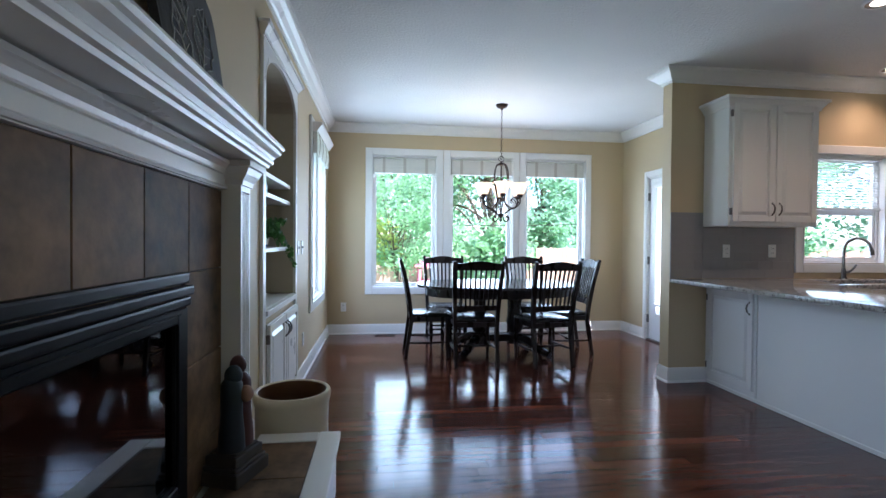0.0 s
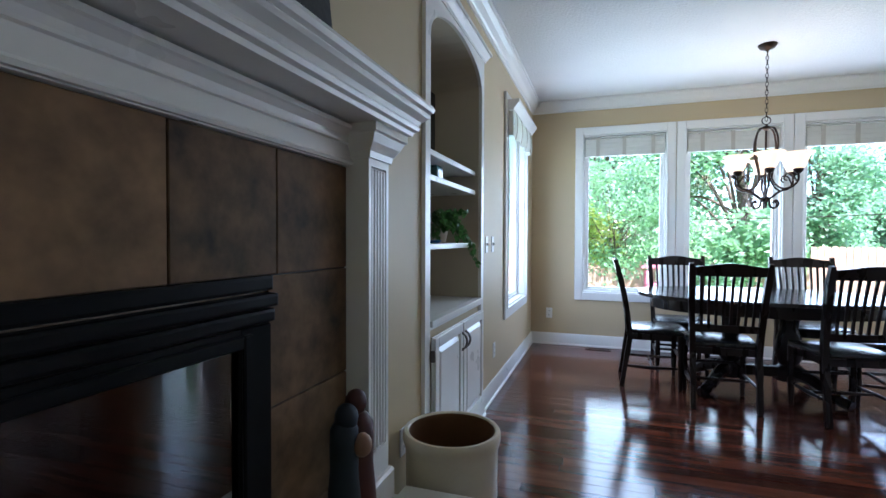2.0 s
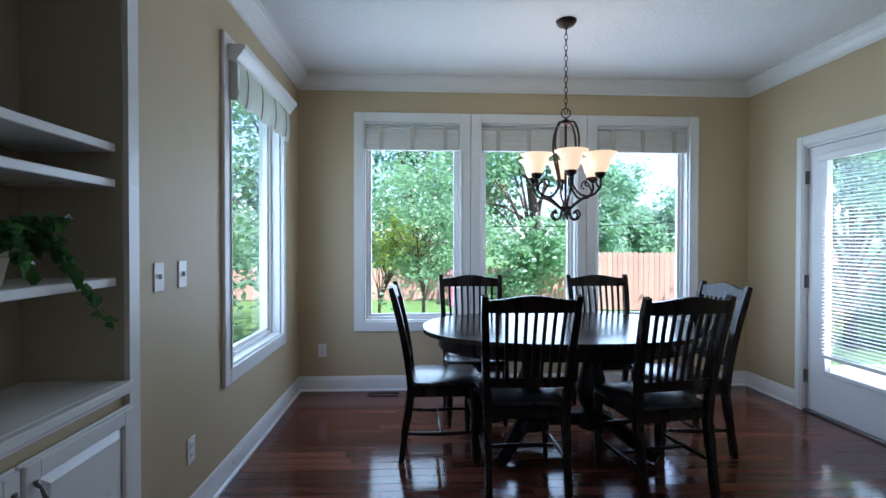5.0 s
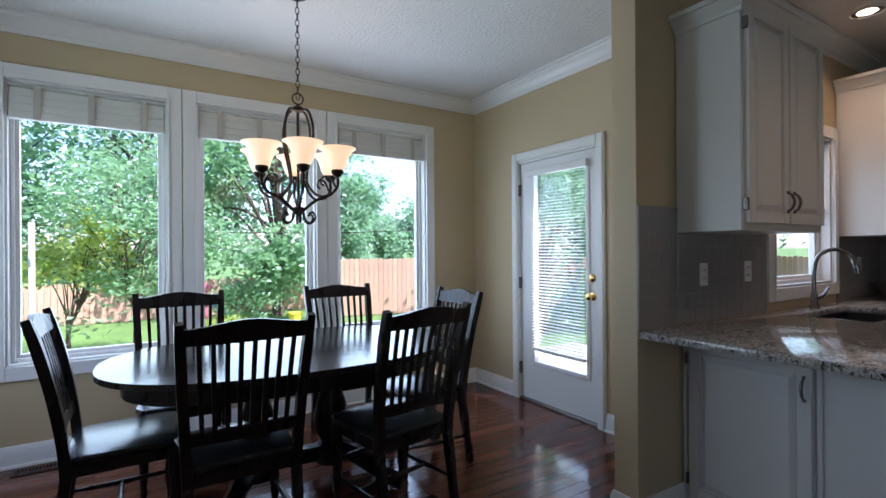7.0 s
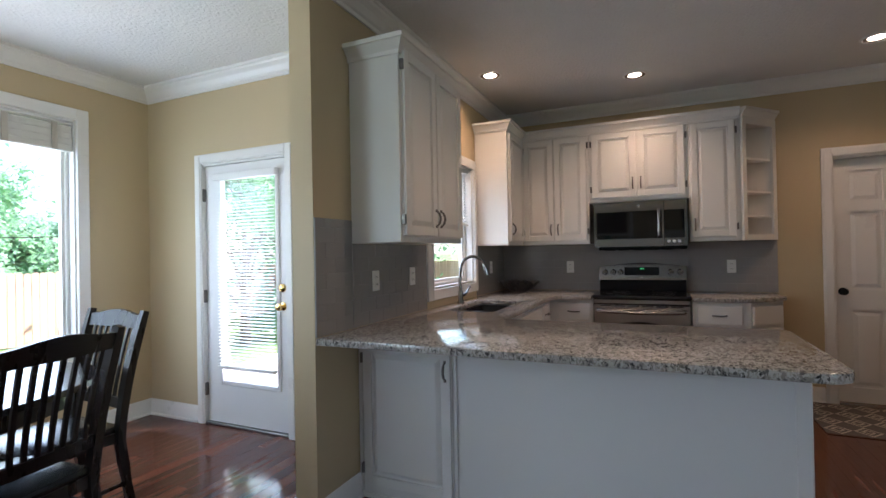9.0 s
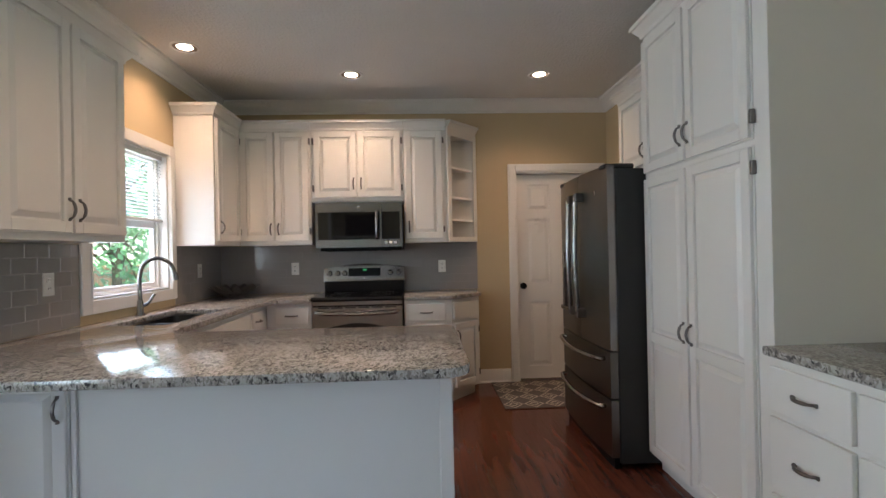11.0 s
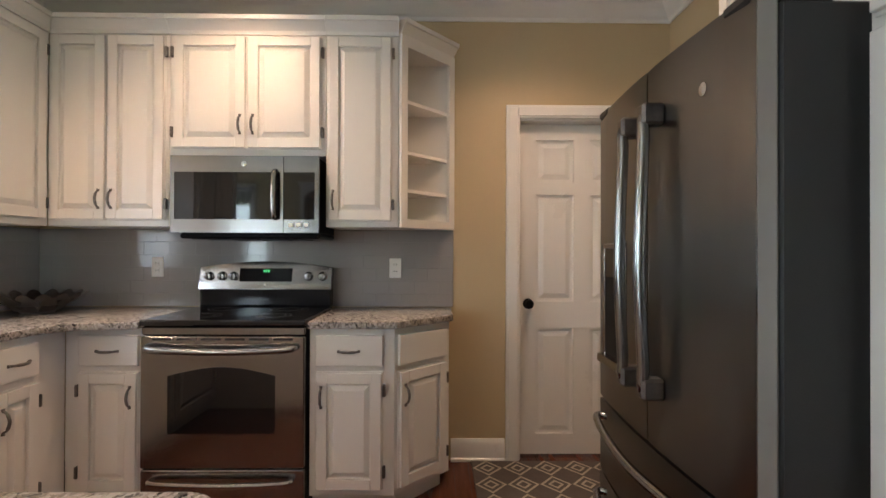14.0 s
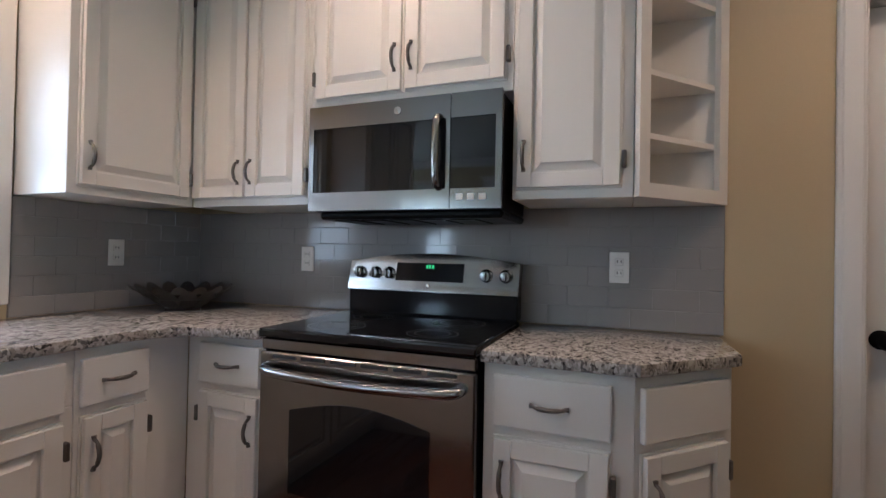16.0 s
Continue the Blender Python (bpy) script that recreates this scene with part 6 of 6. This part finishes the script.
tree("garden_shrub", 3.3, 17.6, 1.2, 0.9, 0.03, 11, G1, 1800, 0.1, 0.08, "low leafy green shrub")
tree("garden_shrub", 2.3, 14.6, 0.6, 0.6, 0.02, 13, G3, 900, 0.1, 0.06, "low flowering yellow-green shrub")


def yard_things():
    YEL = material("yellow_plastic", (0.75, 0.55, 0.05), 0.5)
    PINK = material("pink_plastic", (0.7, 0.18, 0.25), 0.5)
    BLU = material("blue_plastic", (0.03, 0.16, 0.6), 0.4)
    tagged(one("flower_pot", YEL, lambda bm: lathe(bm, [(0.14, 0), (0.2, 0.3), (0.22, 0.31), (0.22, 0.35), (0.18, 0.35), (0.16, 0.28), (0.001, 0.26)], (4.55, 17.0, GZ), 20), None, True), "yellow plastic flower pot on the lawn", "pot")
    root = tagged(empty("toy_slide_house", pose(1.6, 18.6, GZ)), "pink toddler playhouse with a blue slide on the lawn", "toy")
    boxes("tower", PINK, [(0, 0.12, 0, 0.12, 0, 1.1), (0.7, 0.82, 0, 0.12, 0, 1.1), (0, 0.12, 0.7, 0.82, 0, 1.1), (0.7, 0.82, 0.7, 0.82, 0, 1.1), (0, 0.82, 0, 0.82, 0.5, 0.58), (0.12, 0.7, 0.0, 0.06, 0.2, 0.45)], root, bev=0.02)
    one("roof", PINK, lambda bm: prism(bm, [(-0.1, 1.1), (0.92, 1.1), (0.41, 1.5)], lambda u, v, w: (u, w, v), -0.05, 0.87), root)
    one("slide", BLU, lambda bm: prism(bm, [(0.84, 0.56), (1.0, 0.54), (1.7, 0.08), (1.9, 0.04), (1.9, 0.0), (1.68, 0.03), (0.98, 0.48), (0.84, 0.5)], lambda u, v, w: (u, w, v), 0.15, 0.6), root)
    root = tagged(empty("raised_garden_bed", pose(-1.6, 11.2, GZ)), "raised wooden garden bed with a white cover", "planter")
    boxes("bed_side", FENCEM, [(0, 2.1, 0, 0.05, 0, 0.35), (0, 2.1, 1.2, 1.25, 0, 0.35), (0, 0.05, 0.05, 1.2, 0, 0.35), (2.05, 2.1, 0.05, 1.2, 0, 0.35)], root)
    boxes("cover", PAVE, [(0.05, 2.05, 0.05, 1.2, 0.05, 0.33)], root)
    tagged(one("wash_line_post", PAVE, lambda bm: box(bm, -0.75, -0.67, 12.0, 12.08, GZ, 1.75, bev=0.01)), "pale wooden clothes-line post on the lawn", "post")
    tagged(one("overhead_cable", IRON, lambda bm: tube(bm, [(-6 + 18 * i / 20, 15.5, 1.75 + 0.5 * (2 * i / 20 - 1) ** 2) for i in range(21)], 0.012, 5)), "thin cable strung across the yard", "cable")
    DRUM = material("white_chair_paint", (0.8, 0.8, 0.78), 0.5)
    root = tagged(empty("garden_chair", pose(2.6, 9.3, GZ + 0.06)), "white slatted garden chair with a round back", "chair")
    one("back_slat", DRUM, lambda bm: [box(bm, -0.35 + 0.1 * k, -0.27 + 0.1 * k, 0, 0.02, 0.3, 0.95 + 0.14 * math.sin(math.pi * (k + 0.5) / 7), bev=0.008) for k in range(7)], root)
    boxes("seat_slat", DRUM, [(-0.36, 0.36, 0.03 + 0.09 * k, 0.11 + 0.09 * k, 0.34, 0.36) for k in range(6)], root)
    boxes("leg", DRUM, [(-0.38, -0.33, 0.0, 0.06, 0, 0.55), (0.33, 0.38, 0.0, 0.06, 0, 0.55), (-0.38, -0.33, 0.5, 0.56, 0, 0.55), (0.33, 0.38, 0.5, 0.56, 0, 0.55)], root)


yard_things()

# ---- wall tiles and floor planks ----


def backsplash(name, m, W, z0, z1, skip=()):
    """Subway tiles; local x across, room at -y."""
    root = structure(boxes(name, GROUTL, [(0, W, -0.0083, -0.0003, z0, z1)]))
    root.matrix_basis = m
    tw, th = 0.152, 0.076
    cache = {}
    j = 0
    z = z0
    while z < z1 - 0.004:
        top = min(z + th, z1)
        x = -(tw / 2 if j % 2 else 0)
        while x < W - 0.004:
            a, b = max(0, x), min(W, x + tw)
            if b - a > 0.012 and not any(a >= s[0] - 0.001 and b <= s[1] + 0.001 and z >= s[2] - 0.001 and top <= s[3] + 0.001 for s in skip):
                key = (round(b - a, 3), round(top - z, 3))
                if key not in cache:
                    ob = boxes("tile", TILEG, [(0.0006, b - a - 0.0006, -TS, -0.003, 0.0006, top - z - 0.0006)], root, bev=0.0012)
                    cache[key] = ob.data
                else:
                    ob = new("tile", cache[key])
                    ob.parent = root
                ob.matrix_basis = pose(a, 0, z)
            x += tw
        z += th
        j += 1


backsplash("backsplash_pier", pose(PX + 0.002, KY, 0), 0.303, 0.913, 1.49)
backsplash("backsplash_sink_left", pose(2.937, KY, 0), 0.90, 0.913, 1.366)
backsplash("backsplash_sink_right", pose(4.873, KY, 0), 0.84, 0.913, 1.366)
backsplash("backsplash_range", pose(KX, KY - 0.01, 0, 0, 0, -90), 2.432, 0.913, 1.366)


def planks():
    """Strip floor, boards along x. The boards of the dining end are parts of the floor; the others are one sheet of pieces."""
    rnd = random.Random(9)
    root = structure(boxes("floor", GROUT, [(LX, KX, SY, KY + 0.12, -0.0055, -0.004), (LX, RX + 0.1, KY + 0.12, BY, -0.0055, -0.004)]))
    w = 0.083
    me_by = {}
    rest = bmesh.new()
    count = 0

    def put(bm, x0, x1, y0, y1):
        box(bm, x0, x1, y0, y1, -0.004, 0.0)
        return bm
    y = SY
    while y < BY:
        y1 = min(y + w, BY)
        x = LX - rnd.uniform(0, 0.7)
        end = KX + 0.12 if y < KY + 0.1 else RX + 0.1
        while x < end:
            L = rnd.choice((0.6, 0.8, 1.0, 1.2))
            a, b = max(LX, x), min(end, x + L)
            if b - a > 0.02:
                if a < 3.3 and 2.5 < y < 6.4 and count < 300 and b - a > 0.3:
                    count += 1
                    key = round(b - a, 3)
                    ob = new("plank", me_by[key]) if key in me_by else None
                    if ob is None:
                        bm = bmesh.new()
                        box(bm, 0.0006, key - 0.0006, 0.0006, w - 0.0006, -0.004, 0.0, bev=0.0011)
                        ob = mesh_ob("plank", bm, WOOD)
                        me_by[key] = ob.data
                    ob.parent = root
                    ob.matrix_basis = pose(a, y, rnd.uniform(-0.0004, 0.0), rnd.uniform(-0.3, 0.3), 0, 0)
                else:
                    put(rest, a + 0.0006, b - 0.0006, y + 0.0006, y1 - 0.0006)
            x += L
        y += w
    ob = mesh_ob("far_planks", rest, WOOD, root)
    tagged(ob, kind="stuff")


planks()
